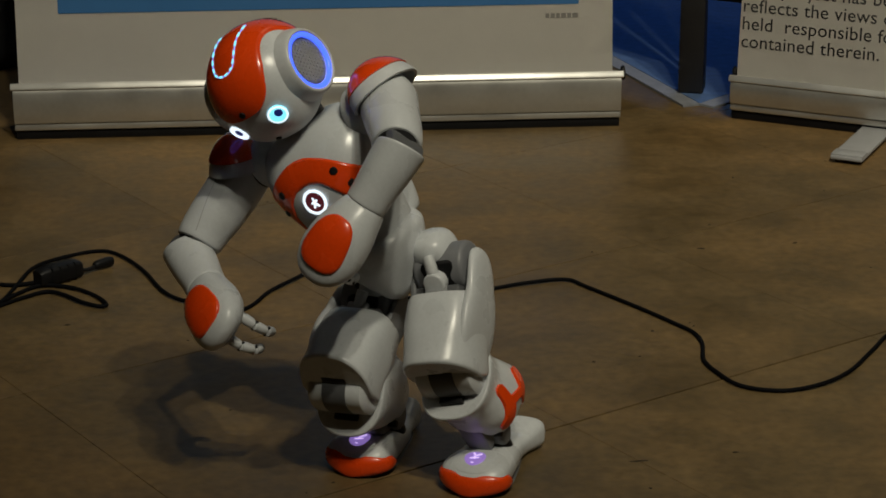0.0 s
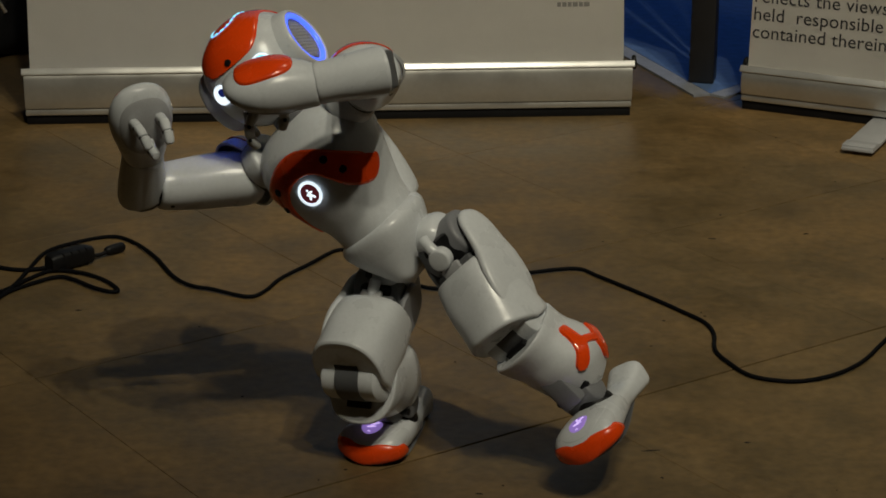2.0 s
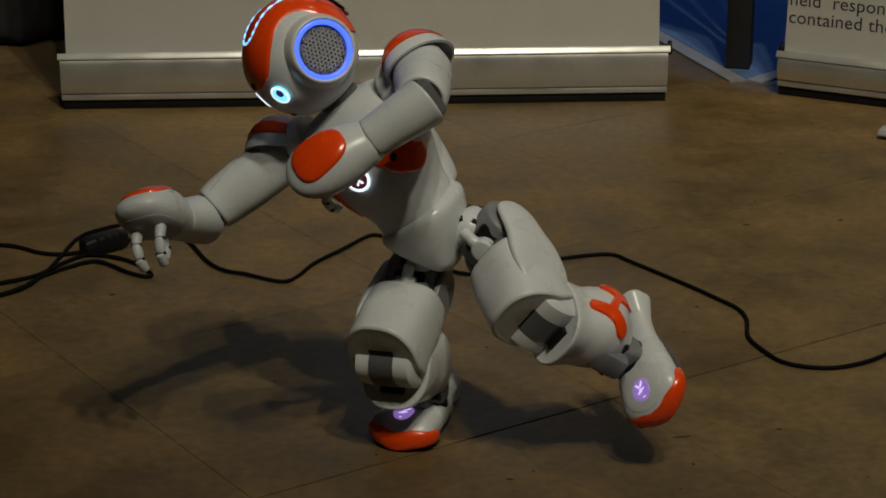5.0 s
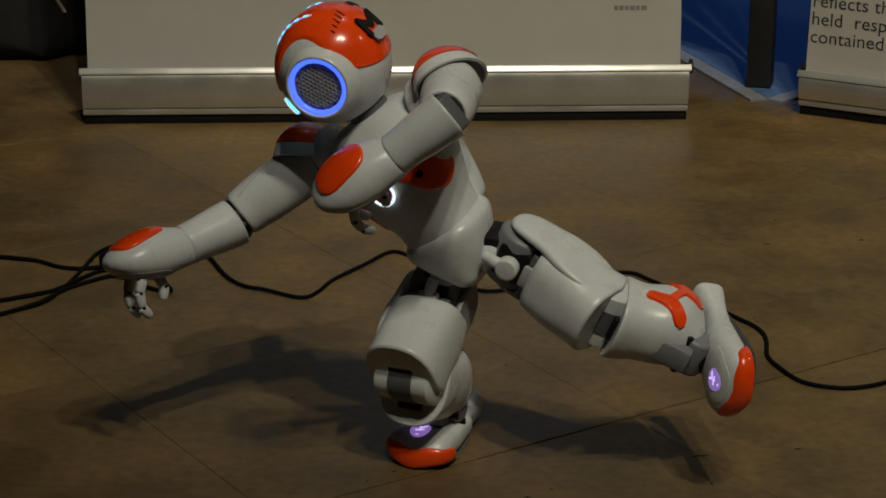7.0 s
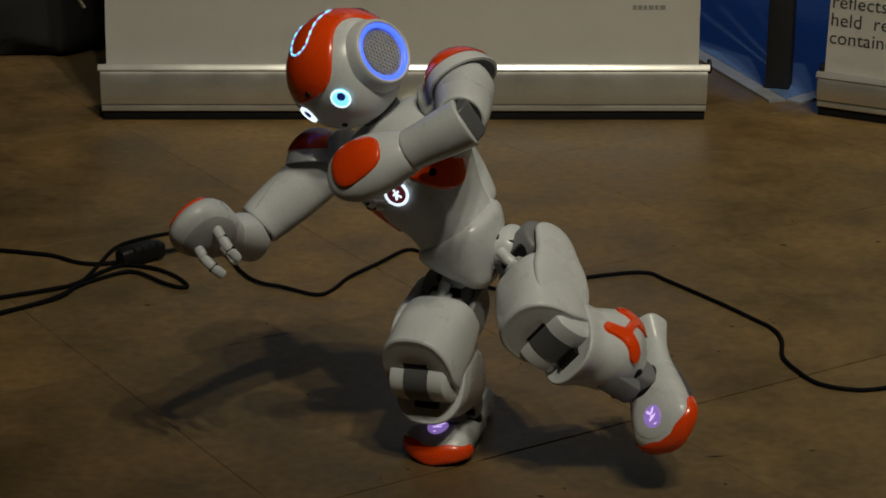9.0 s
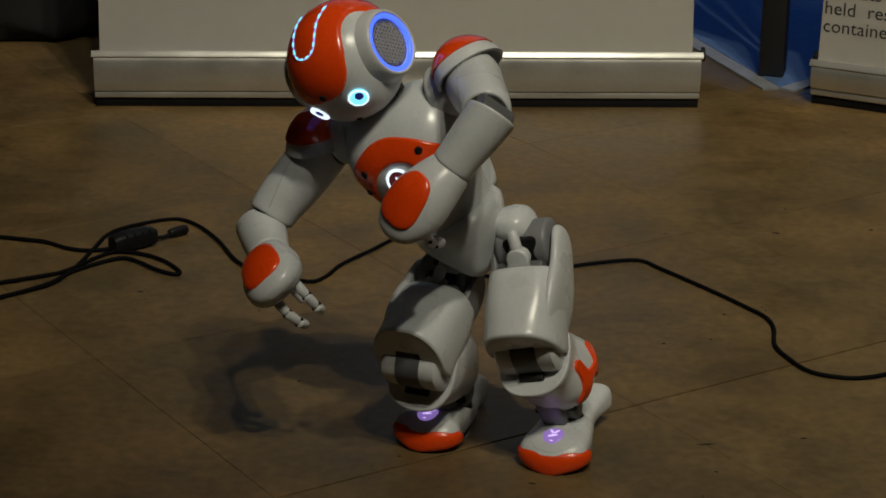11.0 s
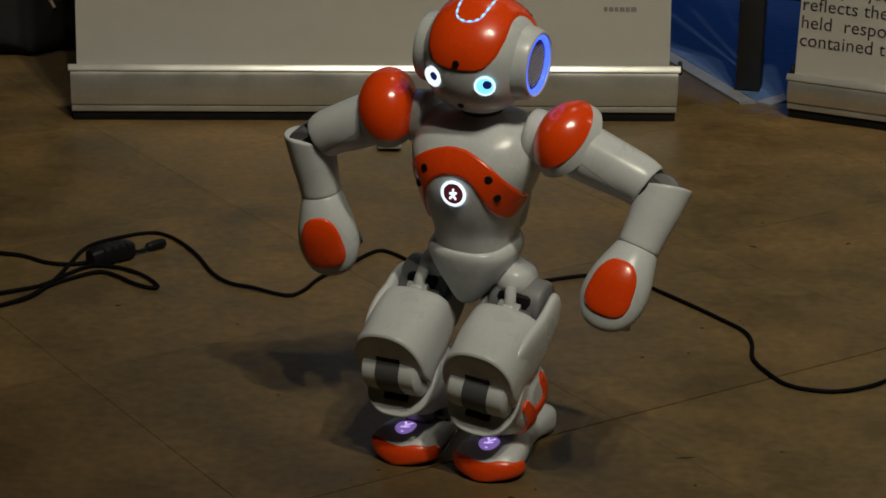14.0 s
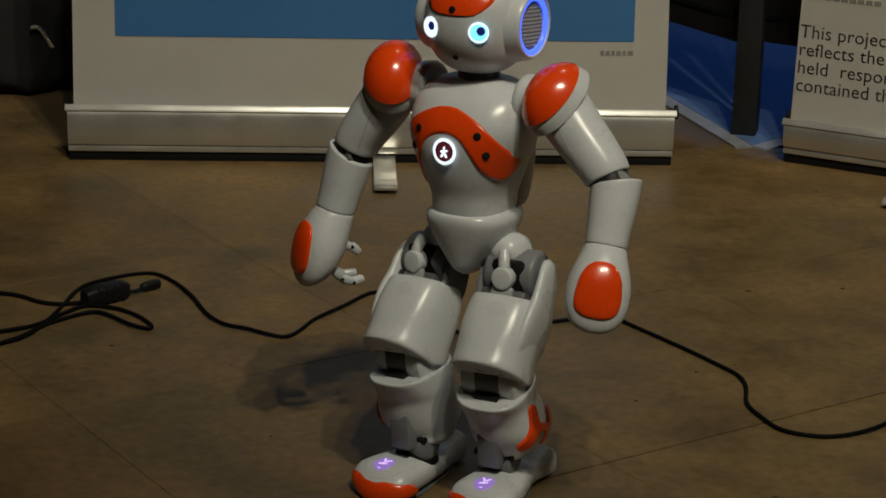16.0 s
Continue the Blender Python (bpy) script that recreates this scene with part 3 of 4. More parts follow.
def build_head(robot):
    head = part("head", loft([(-0.006, 0.002, 0, 0.008, 0.008, 2), (-0.002, 0.002, 0, 0.026, 0.026, 2.2), (0.010, 0.002, 0, 0.043, 0.042, 2.3), (0.028, 0.001, 0, 0.0555, 0.052, 2.3),
                              (0.050, 0, 0, 0.0600, 0.056, 2.3), (0.072, -0.001, 0, 0.0580, 0.0555, 2.25), (0.092, -0.002, 0, 0.0470, 0.046, 2.15), (0.106, -0.003, 0, 0.030, 0.030, 2), (0.1125, -0.003, 0, 0.014, 0.014, 2), (0.1142, -0.003, 0, 0.001, 0.001, 2)], n=44, steps=5), WHITE, robot, "glossy white rounded head shell")
    skin = Skin(head)
    mid = Vector((0, 0, 0.056))

    def on(phi, psi, lift):
        a, b = radians(phi), radians(psi)
        d = Vector((math.cos(a) * math.cos(b), math.sin(b), math.sin(a) * math.cos(b)))
        hit, normal, _, _ = skin.tree.ray_cast(mid + d * 0.2, -d)
        return hit + d * lift

    rows = smooth_rows([(2, 2), (3.5, 20), (8, 30), (18, 38), (30, 42), (45, 45), (60, 45), (75, 44), (90, 44), (105, 46), (122, 51), (140, 57), (160, 61), (180, 60), (194, 52), (201, 30), (203, 3)], 4)
    bm = bmesh.new()
    rings = []
    for i, (phi, w) in enumerate(rows):
        ring = []
        for k in range(23):
            s = k / 11 - 1
            lift = 0.0018 if abs(s) < 0.97 and 0 < i < len(rows) - 1 else -0.001
            ring.append(bm.verts.new(on(phi, w * (abs(s) ** 0.85) * (1 if s > 0 else -1), lift)))
        rings.append(ring)
    for a, b in zip(rings, rings[1:]):
        for k in range(22):
            bm.faces.new((a[k], a[k + 1], b[k + 1], b[k]))
    part("cap", bm, ORANGE, head, "glossy orange cap panel", 60)
    # row of lights in a horseshoe on the cap
    path = [(112, 17), (100, 17), (88, 16), (76, 16), (66, 15), (57, 13), (52, 8), (50, 0), (52, -8), (57, -13), (66, -15), (76, -16), (88, -16), (100, -17), (112, -17)]
    strip = part("light_strip", tube([on(p, q, 0.0018) for p, q in path], 0.0008, 8, 4), LED_VIOLET, head, "thin glowing violet light strip")
    for (p, q), (u, v) in zip(path, path[1:]):
        part("light", tube([on(p + (u - p) * f, q + (v - q) * f, 0.0020) for f in (0.25, 0.5, 0.75)], 0.0012, 8, 2), LED_CYAN, strip, "brighter pale blue light")
    part("camera_eye", drum(0.0036, 0.003, facing(on(7.5, 0, 0.0016), (1, 0, 0.15)), 0.0005, 18), BLACK, head, "small black lens hole")
    part("camera_eye", drum(0.0032, 0.003, facing(on(-41, 0, 0.0), (1, 0, -0.6)), 0.0005, 18), BLACK, head, "small black lens hole")
    for s in (1, -1):
        z = facing(on(-14, 27.5 * s, 0.0), (1, 0.36 * s, -0.12))
        eye = part("eye", drum(0.0108, 0.003, z, 0.0008, 32), LED_CYAN if s > 0 else LED_WHITE, head, "glowing pale blue eye")
        part("eye_rim", torus(0.0098, 0.0012, z @ pose(0, 0, 0.0012), 36, 8, 0.5), LED_WHITE, eye)
        gaze = z.to_3x3().inverted() @ Vector((0, 0.0026, 0.0018))
        part("pupil", drum(0.0046, 0.002, z @ pose(gaze.x, gaze.y, 0.0014), 0.0005, 22), LED_NAVY, eye, "dark blue pupil")
        # loudspeaker ear
        y = facing((-0.003, 0.052 * s, 0.050), (0, s, 0))
        cup = loft([(-0.020, 0, 0, 0.0425, 0.0425, 2), (-0.006, 0, 0, 0.0395, 0.0395, 2), (0.006, 0, 0, 0.0365, 0.0365, 2), (0.0105, 0, 0, 0.0345, 0.0345, 2), (0.0115, 0, 0, 0.0328, 0.0328, 2), (0.0105, 0, 0, 0.0312, 0.0312, 2), (0.006, 0, 0, 0.0305, 0.0305, 2)], n=40, steps=3)
        bmesh.ops.transform(cup, matrix=y, verts=cup.verts[:])
        ear = part("ear", cup, WHITE, head, "round white loudspeaker housing")
        part("light_ring", torus(0.0288, 0.0028, y @ pose(0, 0, 0.0085), 44, 10, 0.8), LED_BLUE, ear, "glowing blue light ring")
        part("grille", grid_hexes(0.0240, 0.0046, y @ pose(0, 0, 0.0072), 0.003), LIGHT_GREY if s > 0 else GREY, ear, "grey honeycomb grille")
        part("speaker", drum(0.0262, 0.002, y @ pose(0, 0, 0.0050)), BLACK, ear, "black loudspeaker cone")
    # emblem and slots on the back of the cap
    z = facing(on(168, 0, 0.0018), (-1, 0, 0.25))
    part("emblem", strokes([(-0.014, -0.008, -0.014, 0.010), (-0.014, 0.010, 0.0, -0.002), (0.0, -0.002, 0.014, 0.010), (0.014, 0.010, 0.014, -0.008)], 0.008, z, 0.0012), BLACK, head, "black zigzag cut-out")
    part("emblem_plate", strokes([(-0.008, -0.014, 0.008, -0.014)], 0.012, z, 0.001), LIGHT_GREY, head, "grey plate below the cut-out")
    for k in range(5):
        for s in (1, -1):
            part("vent", strokes([(0, -0.005, 0.003, 0.004)], 0.0016, facing(on(140, s * (12 + 6 * k), 0.0019), (-0.7, 0.1 * s, 0.7)), 0.0006), BLACK, head)
    trim = Matrix.Translation((0, 0, 0.049)) @ Matrix.Scale(0.967, 4) @ Matrix.Translation((0, 0, -0.049))
    for ob in (head, *head.children_recursive):
        ob.data.transform(trim)
    return head


def build_torso(robot):
    torso = part("torso", loft([(-0.030, 0.002, 0, 0.040, 0.036, 2.6), (-0.020, 0.001, 0, 0.0455, 0.0385, 2.6), (0.0, 0.001, 0, 0.0485, 0.041, 2.5), (0.025, 0.003, 0, 0.0545, 0.0505, 2.5), (0.052, 0.003, 0, 0.0585, 0.0605, 2.5), (0.075, 0.001, 0, 0.0575, 0.0665, 2.5),
                                (0.095, -0.002, 0, 0.050, 0.064, 2.4), (0.109, -0.005, 0, 0.038, 0.055, 2.4), (0.117, -0.006, 0, 0.027, 0.036, 2.2), (0.1195, -0.006, 0, 0.018, 0.020, 2)], n=48, steps=5), WHITE, robot, "glossy white tapered chest shell")
    skin = Skin(torso)
    front = facing((0.06, 0, 0.05), (1, 0, 0))
    wrap = Wrapped(torso)
    band = [(-0.049, -0.042, 0.002), (-0.049, -0.022, 0.0120), (-0.045, 0.000, 0.0155), (-0.035, 0.018, 0.0155), (-0.018, 0.0295, 0.0145), (0.004, 0.0315, 0.0135), (0.023, 0.0240, 0.0135), (0.036, 0.009, 0.0150), (0.048, -0.006, 0.0175), (0.062, -0.0145, 0.0160), (0.076, -0.014, 0.009), (0.084, -0.010, 0.002)]
    part("chest_panel", ribbon(wrap, front, band, 0.0018, 8, 15), ORANGE, torso, "curved glossy orange chest panel", 60)
    for u, v in ((0.0341, 0.0198), (0.0416, 0.0009), (-0.0341, 0.0198), (-0.0416, 0.0009)):
        at = skin.at(front, u, v, 0.0012)
        part("sensor", drum(0.0042, 0.003, facing(at, (1, u * 12, 0.1)), 0.0008, 20), BLACK, torso, "small dark round sensor")
    z = facing(skin.at(front, 0, 0.001, 0.0002), (1, 0, 0.02))
    button = part("button", drum(0.0118, 0.003, z, 0.0008, 32), LED_MAROON, torso, "dark red round chest button")
    part("button_ring", torus(0.0120, 0.0017, z @ pose(0, 0, 0.0012), 40, 8, 0.6), LED_WHITE, button, "glowing white ring")
    part("button_sign", strokes([(0, 0.004, 0, 0.0042), (0, 0.0015, 0, -0.001), (-0.0028, -0.005, 0, -0.001), (0.0028, -0.005, 0, -0.001), (-0.003, 0.0, 0.003, 0.001)], 0.0024, z @ pose(0, 0, 0.0016)), LED_WHITE, button, "small glowing white sign")
    part("neck", drum(0.0225, 0.026, pose(-0.002, 0, 0.126), 0.003, 30, 0.020), GREY, torso, "dark grey neck joint")
    part("backpack", loft([(-0.025, -0.042, 0, 0.012, 0.026, 3), (-0.015, -0.047, 0, 0.018, 0.033, 3), (0.04, -0.050, 0, 0.021, 0.038, 3), (0.085, -0.045, 0, 0.018, 0.036, 3), (0.098, -0.040, 0, 0.010, 0.026, 3)], n=32, steps=4), WHITE, torso, "white battery hump")
    pelvis = part("pelvis", loft([(-0.018, 0.001, 0, 0.0435, 0.0375, 2.6), (-0.021, 0.001, 0, 0.0485, 0.0435, 2.6), (-0.030, 0.001, 0, 0.0495, 0.0460, 2.6), (-0.048, 0.001, 0, 0.0455, 0.0390, 2.4), (-0.066, 0.002, 0, 0.0390, 0.0270, 2.2), (-0.080, 0.003, 0, 0.0320, 0.0160, 2.1), (-0.088, 0.004, 0, 0.018, 0.007, 2)], n=40, steps=5), WHITE, torso, "white wedge-shaped pelvis shell")
    for s in (1, -1):
        m = facing((-0.004, 0.066 * s, 0.098), (0, s, 0))
        part("shoulder_mount", drum(0.030, 0.026, m, 0.006, 32, 0.026), WHITE, torso, "white shoulder mount")
        part("shoulder_bearing", drum(0.024, 0.036, m @ pose(0, 0, 0.008), 0.003, 30), BLACK, torso, "black shoulder bearing")
        part("hip_block", box((0.040, 0.026, 0.036), (-0.006, 0.034 * s, -0.066), 0.006, turn=Matrix.Rotation(radians(-38 * s), 3, "X")), BLACK, pelvis, "grey hip motor block")
    return torso


def build_arm(robot, s):
    side = {}
    cap = bmesh.new()
    rim = bmesh.new()

    def dome(bm, lo, hi, rx, ry, rz, thick):
        rings = []
        for i in range(13):
            a = radians(lo + (hi - lo) * i / 12)
            rings.append([bm.verts.new((rx * math.sin(a) * math.cos(q), ry * math.sin(a) * math.sin(q) + 0.004 * s, rz * math.cos(a))) for q in [2 * math.pi * k / 36 for k in range(36)]])
        for x, y in zip(rings, rings[1:]):
            for k in range(36):
                bm.faces.new((x[k], x[(k + 1) % 36], y[(k + 1) % 36], y[k]))
        bmesh.ops.remove_doubles(bm, verts=bm.verts[:], dist=0.00005)
        bmesh.ops.solidify(bm, geom=bm.faces[:], thickness=thick)
        bmesh.ops.rotate(bm, verts=bm.verts[:], cent=(0, 0, 0), matrix=Matrix.Rotation(radians(26 * s), 3, "X") @ Matrix.Rotation(radians(-36), 3, "Y"))
        return bm

    shoulder = part("shoulder_cap", dome(rim, 0, 82, 0.0430, 0.0330, 0.0425, -0.003), WHITE, robot, "white rimmed shoulder cap")
    part("cap_panel", dome(cap, 0, 63, 0.0446, 0.0346, 0.0440, -0.0012), ORANGE, shoulder, "domed glossy orange shoulder panel")
    part("bracket", box((0.030, 0.034, 0.034), (0, 0, 0), 0.008), BLACK, shoulder, "black shoulder bracket")
    side["shoulder"] = shoulder
    y = 0.015 * s
    upper = part("upper_arm", loft([(-0.021, 0, 0, 0.010, 0.012, 2), (-0.018, 0, 0, 0.020, 0.022, 2.2), (-0.006, 0, 0, 0.0275, 0.0275, 2.3), (0.020, y * 0.2, 0, 0.0285, 0.0285, 2.2), (0.050, y * 0.6, 0, 0.0270, 0.0278, 2.2), (0.074, y * 0.95, 0, 0.0250, 0.0260, 2.1), (0.0855, y, 0, 0.0236, 0.0244, 2.1), (0.088, y, 0, 0.0220, 0.0226, 2.1)], "x", 36, 5), WHITE, robot, "white tapered upper arm")
    skin = Skin(upper)
    seam = [(0.005, 0.0, 0.0006), (0.03, 0.001, 0.0006), (0.06, 0.001, 0.0006), (0.088, 0.0, 0.0006)]
    part("seam", ribbon(skin, facing((0, 0, 0.03), (0, 0, 1), (0, 1, 0)), seam, 0.0002, 3, 5), LIGHT_GREY, upper, "fine shell seam")
    part("cuff", drum(0.0208, 0.020, facing((0.096, y, 0), (1, 0, 0)), 0.002, 32), BLACK, upper, "black elbow cuff")
    part("screw", drum(0.0022, 0.002, facing((0.076, y, -0.0252), (0, 0, -1), (1, 0, 0)), 0.0004, 12), BLACK, upper)
    side["upper"] = upper
    fore = part("forearm", loft([(-0.0105, 0, 0, 0.0226, 0.0216, 2.2), (-0.0095, 0, 0, 0.0250, 0.0240, 2.2), (-0.005, 0, 0, 0.0254, 0.0244, 2.2), (0.015, 0, 0, 0.0242, 0.0232, 2.2), (0.040, 0, 0, 0.0218, 0.0210, 2.2), (0.053, 0, 0, 0.0212, 0.0205, 2.2), (0.055, 0, 0, 0.0195, 0.019, 2.2)], "x", 36, 4), WHITE, robot, "white forearm cuff")
    for v in fore.data.vertices:
        if v.co.x < 0.01:
            v.co.x += -0.28 * v.co.y * s * min(1, (0.01 - v.co.x) / 0.02)
    part("elbow", drum(0.0190, 0.0370, facing((-0.003, 0, 0), (0, 0, 1), (0, 1, 0)), 0.003, 30), GREY, fore, "dark grey elbow hinge")
    side["fore"] = fore
    hand = part("hand", loft([(-0.001, 0, 0, 0.0195, 0.019, 2.2), (0.001, 0, 0, 0.0215, 0.0208, 2.2), (0.014, 0, 0.003, 0.0255, 0.0235, 2.2), (0.034, 0, 0.006, 0.0310, 0.0255, 2.2), (0.054, 0, 0.008, 0.0325, 0.0225, 2.2), (0.070, 0, 0.010, 0.0285, 0.0170, 2.2), (0.081, 0, 0.012, 0.0205, 0.0105, 2.2), (0.0865, 0, 0.013, 0.010, 0.005, 2), (0.0875, 0, 0.013, 0.002, 0.001, 2)], "x", 40, 5), WHITE, robot, "white rounded hand shell")
    skin = Skin(hand)
    m = facing((0.046, 0, 0.03), (0.05, 0, 1), (1, 0, 0))
    part("back_panel", panel(skin, m, rounded(0.0225, 0.0285, 2.7, 0.16), 0.0022), ORANGE, hand, "rounded glossy orange panel", 60)
    palm = facing((0.052, 0, -0.03), (0, 0, -1), (1, 0, 0))
    part("palm", panel(skin, palm, rounded(0.0265, 0.0290, 2.4), 0.0008), LIGHT_GREY, hand, "grey open palm")

    def finger(points, name):
        f = None
        for k, (a, b) in enumerate(zip(points, points[1:])):
            a, b = Vector(a), Vector(b)
            d = b - a
            q = facing(a, d, (0, 1, 0.01))
            n = d.length
            bm = loft([(-0.001, 0, 0, 0.002, 0.002, 2), (0.0005, 0, 0, 0.0052, 0.0048, 2.6), (n - 0.0025, 0, 0, 0.0050 - 0.0004 * k, 0.0046, 2.6), (n - 0.0006, 0, 0, 0.0028, 0.0026, 2.2)], n=14, steps=2)
            bmesh.ops.transform(bm, matrix=q, verts=bm.verts[:])
            if f is None:
                f = part(name, bm, WHITE, hand, "jointed white finger")
            else:
                part("phalanx", bm, WHITE, f)
            part("knuckle", drum(0.0018, 0.0108, facing(a, (0, 1, 0), (1, 0, 0)), 0.0003, 10), BLACK, f)

    for yy in (0.0135, -0.0135):
        finger([(0.060, yy, -0.008), (0.070, yy, -0.023), (0.072, yy * 0.9, -0.038), (0.066, yy * 0.8, -0.050)], "finger")
    finger([(0.038, 0, -0.014), (0.036, 0, -0.030), (0.042, 0, -0.042)], "thumb")
    side["hand"] = hand
    return side


def slim(ob, y):
    """Draws the front of a foot in to its short rounded toe, and its heel outwards."""
    for v in ob.data.vertices:
        x = v.co.x
        v.co.y = y + (v.co.y - y) * (1 - 0.11 * min(1, max(0, (x + 0.03) / 0.06)))
        if x < -0.03:
            v.co.y += math.copysign(0.009, y) * (-0.03 - x) / 0.05
        if x > 0.03:
            v.co.x = 0.03 + (x - 0.03) * 0.86


def build_leg(robot, s):
    side = {}
    # hip joint, carried by the roll axis
    hip = part("hip_joint", loft([(-0.006, -0.009, -0.007 * s, 0.016, 0.015, 2.5), (0.008, -0.009, -0.009 * s, 0.0235, 0.0205, 2.5), (0.023, -0.007, -0.010 * s, 0.0270, 0.0220, 2.5), (0.036, -0.006, -0.011 * s, 0.0220, 0.0180, 2.3), (0.042, -0.006, -0.011 * s, 0.009, 0.008, 2)], n=34, steps=5), WHITE, robot, "white domed hip joint cover")
    part("pivot", drum(0.0118, 0.014, facing((0.031, 0, 0), (1, 0, 0)), 0.0025, 28), WHITE, hip, "round white pivot cap")
    part("strap", tube([(0.030, 0, 0.004), (0.030, -0.001 * s, 0.014), (0.024, -0.004 * s, 0.026)], 0.0062, 12, 4), WHITE, hip, "white pivot arm")
    part("bearing", box((0.050, 0.040, 0.040), (-0.001, 0, -0.002), 0.007), BLACK, hip, "dark grey hip motor")
    part("cover", drum(0.0265, 0.056, facing((-0.003, 0, 0.001), (0, 1, 0)), 0.005, 30), MID_GREY, hip, "grey hip motor cover")
    side["hip"] = hip
    # thigh
    thigh = part("thigh", loft([(-0.026, 0.001, 0, 0.028, 0.030, 3), (-0.0275, 0.001, 0, 0.0325, 0.0350, 3), (-0.036, 0.003, 0, 0.0365, 0.0370, 3), (-0.060, 0.006, 0, 0.0415, 0.0390, 2.9), (-0.090, 0.009, 0, 0.0450, 0.0395, 2.5), (-0.1085, 0.010, 0, 0.0485, 0.0400, 2.4), (-0.1130, 0.010, 0, 0.0475, 0.0388, 2.4), (-0.1138, 0.010, 0, 0.0450, 0.0365, 2.4), (-0.1130, 0.008, 0, 0.036, 0.031, 2.4)], n=44, steps=5), WHITE, robot, "glossy white thigh shell")
    outer = loft([(-0.092, 0.006, 0.0300 * s, 0.030, 0.0050, 2.6), (-0.070, 0.004, 0.0325 * s, 0.035, 0.0068, 2.8), (-0.045, 0.001, 0.0345 * s, 0.0335, 0.0075, 2.8), (-0.024, -0.002, 0.0355 * s, 0.0270, 0.0072, 2.7), (-0.006, -0.004, 0.0355 * s, 0.0245, 0.0068, 2.5), (0.008, -0.005, 0.0345 * s, 0.0205, 0.0062, 2.4), (0.017, -0.006, 0.0330 * s, 0.0130, 0.0050, 2.2), (0.0205, -0.006, 0.0320 * s, 0.004, 0.002, 2)], "z", 32, 5)
    part("outer_fork", outer, WHITE, thigh, "white outer fork plate")
    inner = loft([(-0.026 * s, -0.004, -0.018, 0.014, 0.026, 2.4), (-0.030 * s, -0.004, -0.018, 0.020, 0.030, 2.4), (-0.035 * s, -0.003, -0.019, 0.018, 0.028, 2.4)], "y", 28, 4)
    part("inner_fork", inner, MID_GREY, thigh, "grey inner fork plate")
    part("motor", box((0.050, 0.050, 0.022), (0.000, 0, -0.030), 0.004), GREY, thigh, "dark grey motor block")
    part("pad", box((0.006, 0.024, 0.010), (0.0265, 0, -0.022), 0.002), LIGHT_GREY, thigh)
    plate = part("end_plate", loft([(-0.104, 0.008, 0, 0.0405, 0.0345, 2.4), (-0.1125, 0.008, 0, 0.0425, 0.0355, 2.4), (-0.1137, 0.008, 0, 0.0410, 0.0340, 2.4), (-0.1138, 0.008, 0, 0.025, 0.022, 2.4)], n=44, steps=2), WHITE, thigh, "white flat knee face")
    notch = part("knee_slot", box((0.030, 0.0262, 0.006), (0.0080, 0, -0.1114), 0), GREY, thigh, "dark grey recessed slot")
    # shade in the deep upper end of the slot, as a black strip
    shade = part("slot_edge", box((0.0045, 0.0262, 0.006), (0.0252, 0, -0.1114), 0), BLACK, thigh, "black strip for the shaded depth at the top of the slot")
    # the knee face slants: its front edge sits higher up the thigh than its back
    for shell in (thigh, plate, notch, shade):
        for v in shell.data.vertices:
            if v.co.z < -0.06:
                k = (-0.06 - v.co.z) / 0.053
                v.co.z += k * (-0.16 * (v.co.x - 0.008) if v.co.x < 0.008 else 0.24 * (v.co.x - 0.008))
    side["thigh"] = thigh
    # shin with its knee drum and cup
    shin = part("shin", loft([(-0.0165, 0.004, 0, 0.0340, 0.0320, 2.5), (-0.0160, 0.004, 0, 0.0400, 0.0350, 2.5), (-0.0158, 0.004, 0, 0.0430, 0.0372, 2.5), (-0.0195, 0.003, 0, 0.0440, 0.0382, 2.5), (-0.036, -0.003, 0, 0.0420, 0.0375, 2.5), (-0.050, -0.010, 0.003 * s, 0.0435, 0.0385, 2.4), (-0.066, -0.015, 0.006 * s, 0.0455, 0.0395, 2.35), (-0.080, -0.018, 0.006 * s, 0.0430, 0.0370, 2.3), (-0.092, -0.019, 0.004 * s, 0.0360, 0.0310, 2.3), (-0.100, -0.017, 0.001 * s, 0.0290, 0.0265, 2.3), (-0.106, -0.015, 0, 0.018, 0.018, 2.2)], n=44, steps=5), WHITE, robot, "glossy white shin shell with a bulging calf")
    # its rim sinks towards the front and rises behind the knee
    for v in shin.data.vertices:
        v.co.z -= 0.20 * v.co.x * min(1.0, max(0.0, (v.co.z + 0.052) / 0.032))
    knee = part("knee", loft([(-0.0335, 0.002, -0.003, 0.012, 0.012, 2.2), (-0.0325, 0.002, -0.003, 0.018, 0.018, 2.2), (-0.029, 0.002, -0.003, 0.0250, 0.0250, 2.3), (-0.014, 0.002, -0.003, 0.0255, 0.0255, 2.3), (0.014, 0.002, -0.003, 0.0255, 0.0255, 2.3), (0.029, 0.002, -0.003, 0.0250, 0.0250, 2.3), (0.0325, 0.002, -0.003, 0.018, 0.018, 2.2), (0.0335, 0.002, -0.003, 0.012, 0.012, 2.2)], "y", 36, 2), WHITE, shin, "white knee drum")
    slot = loft([(-0.0133, 0.002, -0.003, 0.018, 0.018, 2.3), (-0.0132, 0.002, -0.003, 0.0264, 0.0264, 2.3), (0.0132, 0.002, -0.003, 0.0264, 0.0264, 2.3), (0.0133, 0.002, -0.003, 0.018, 0.018, 2.3)], "y", 36, 1)
    part("slot", slot, GREY, knee, "dark grey slot over the knee")
    part("stop", box((0.016, 0.0262, 0.006), (0.0240, 0, -0.0193), 0.001, turn=Matrix.Rotation(0.20, 3, "Y")), BLACK, shin, "black stop at the foot of the slot")
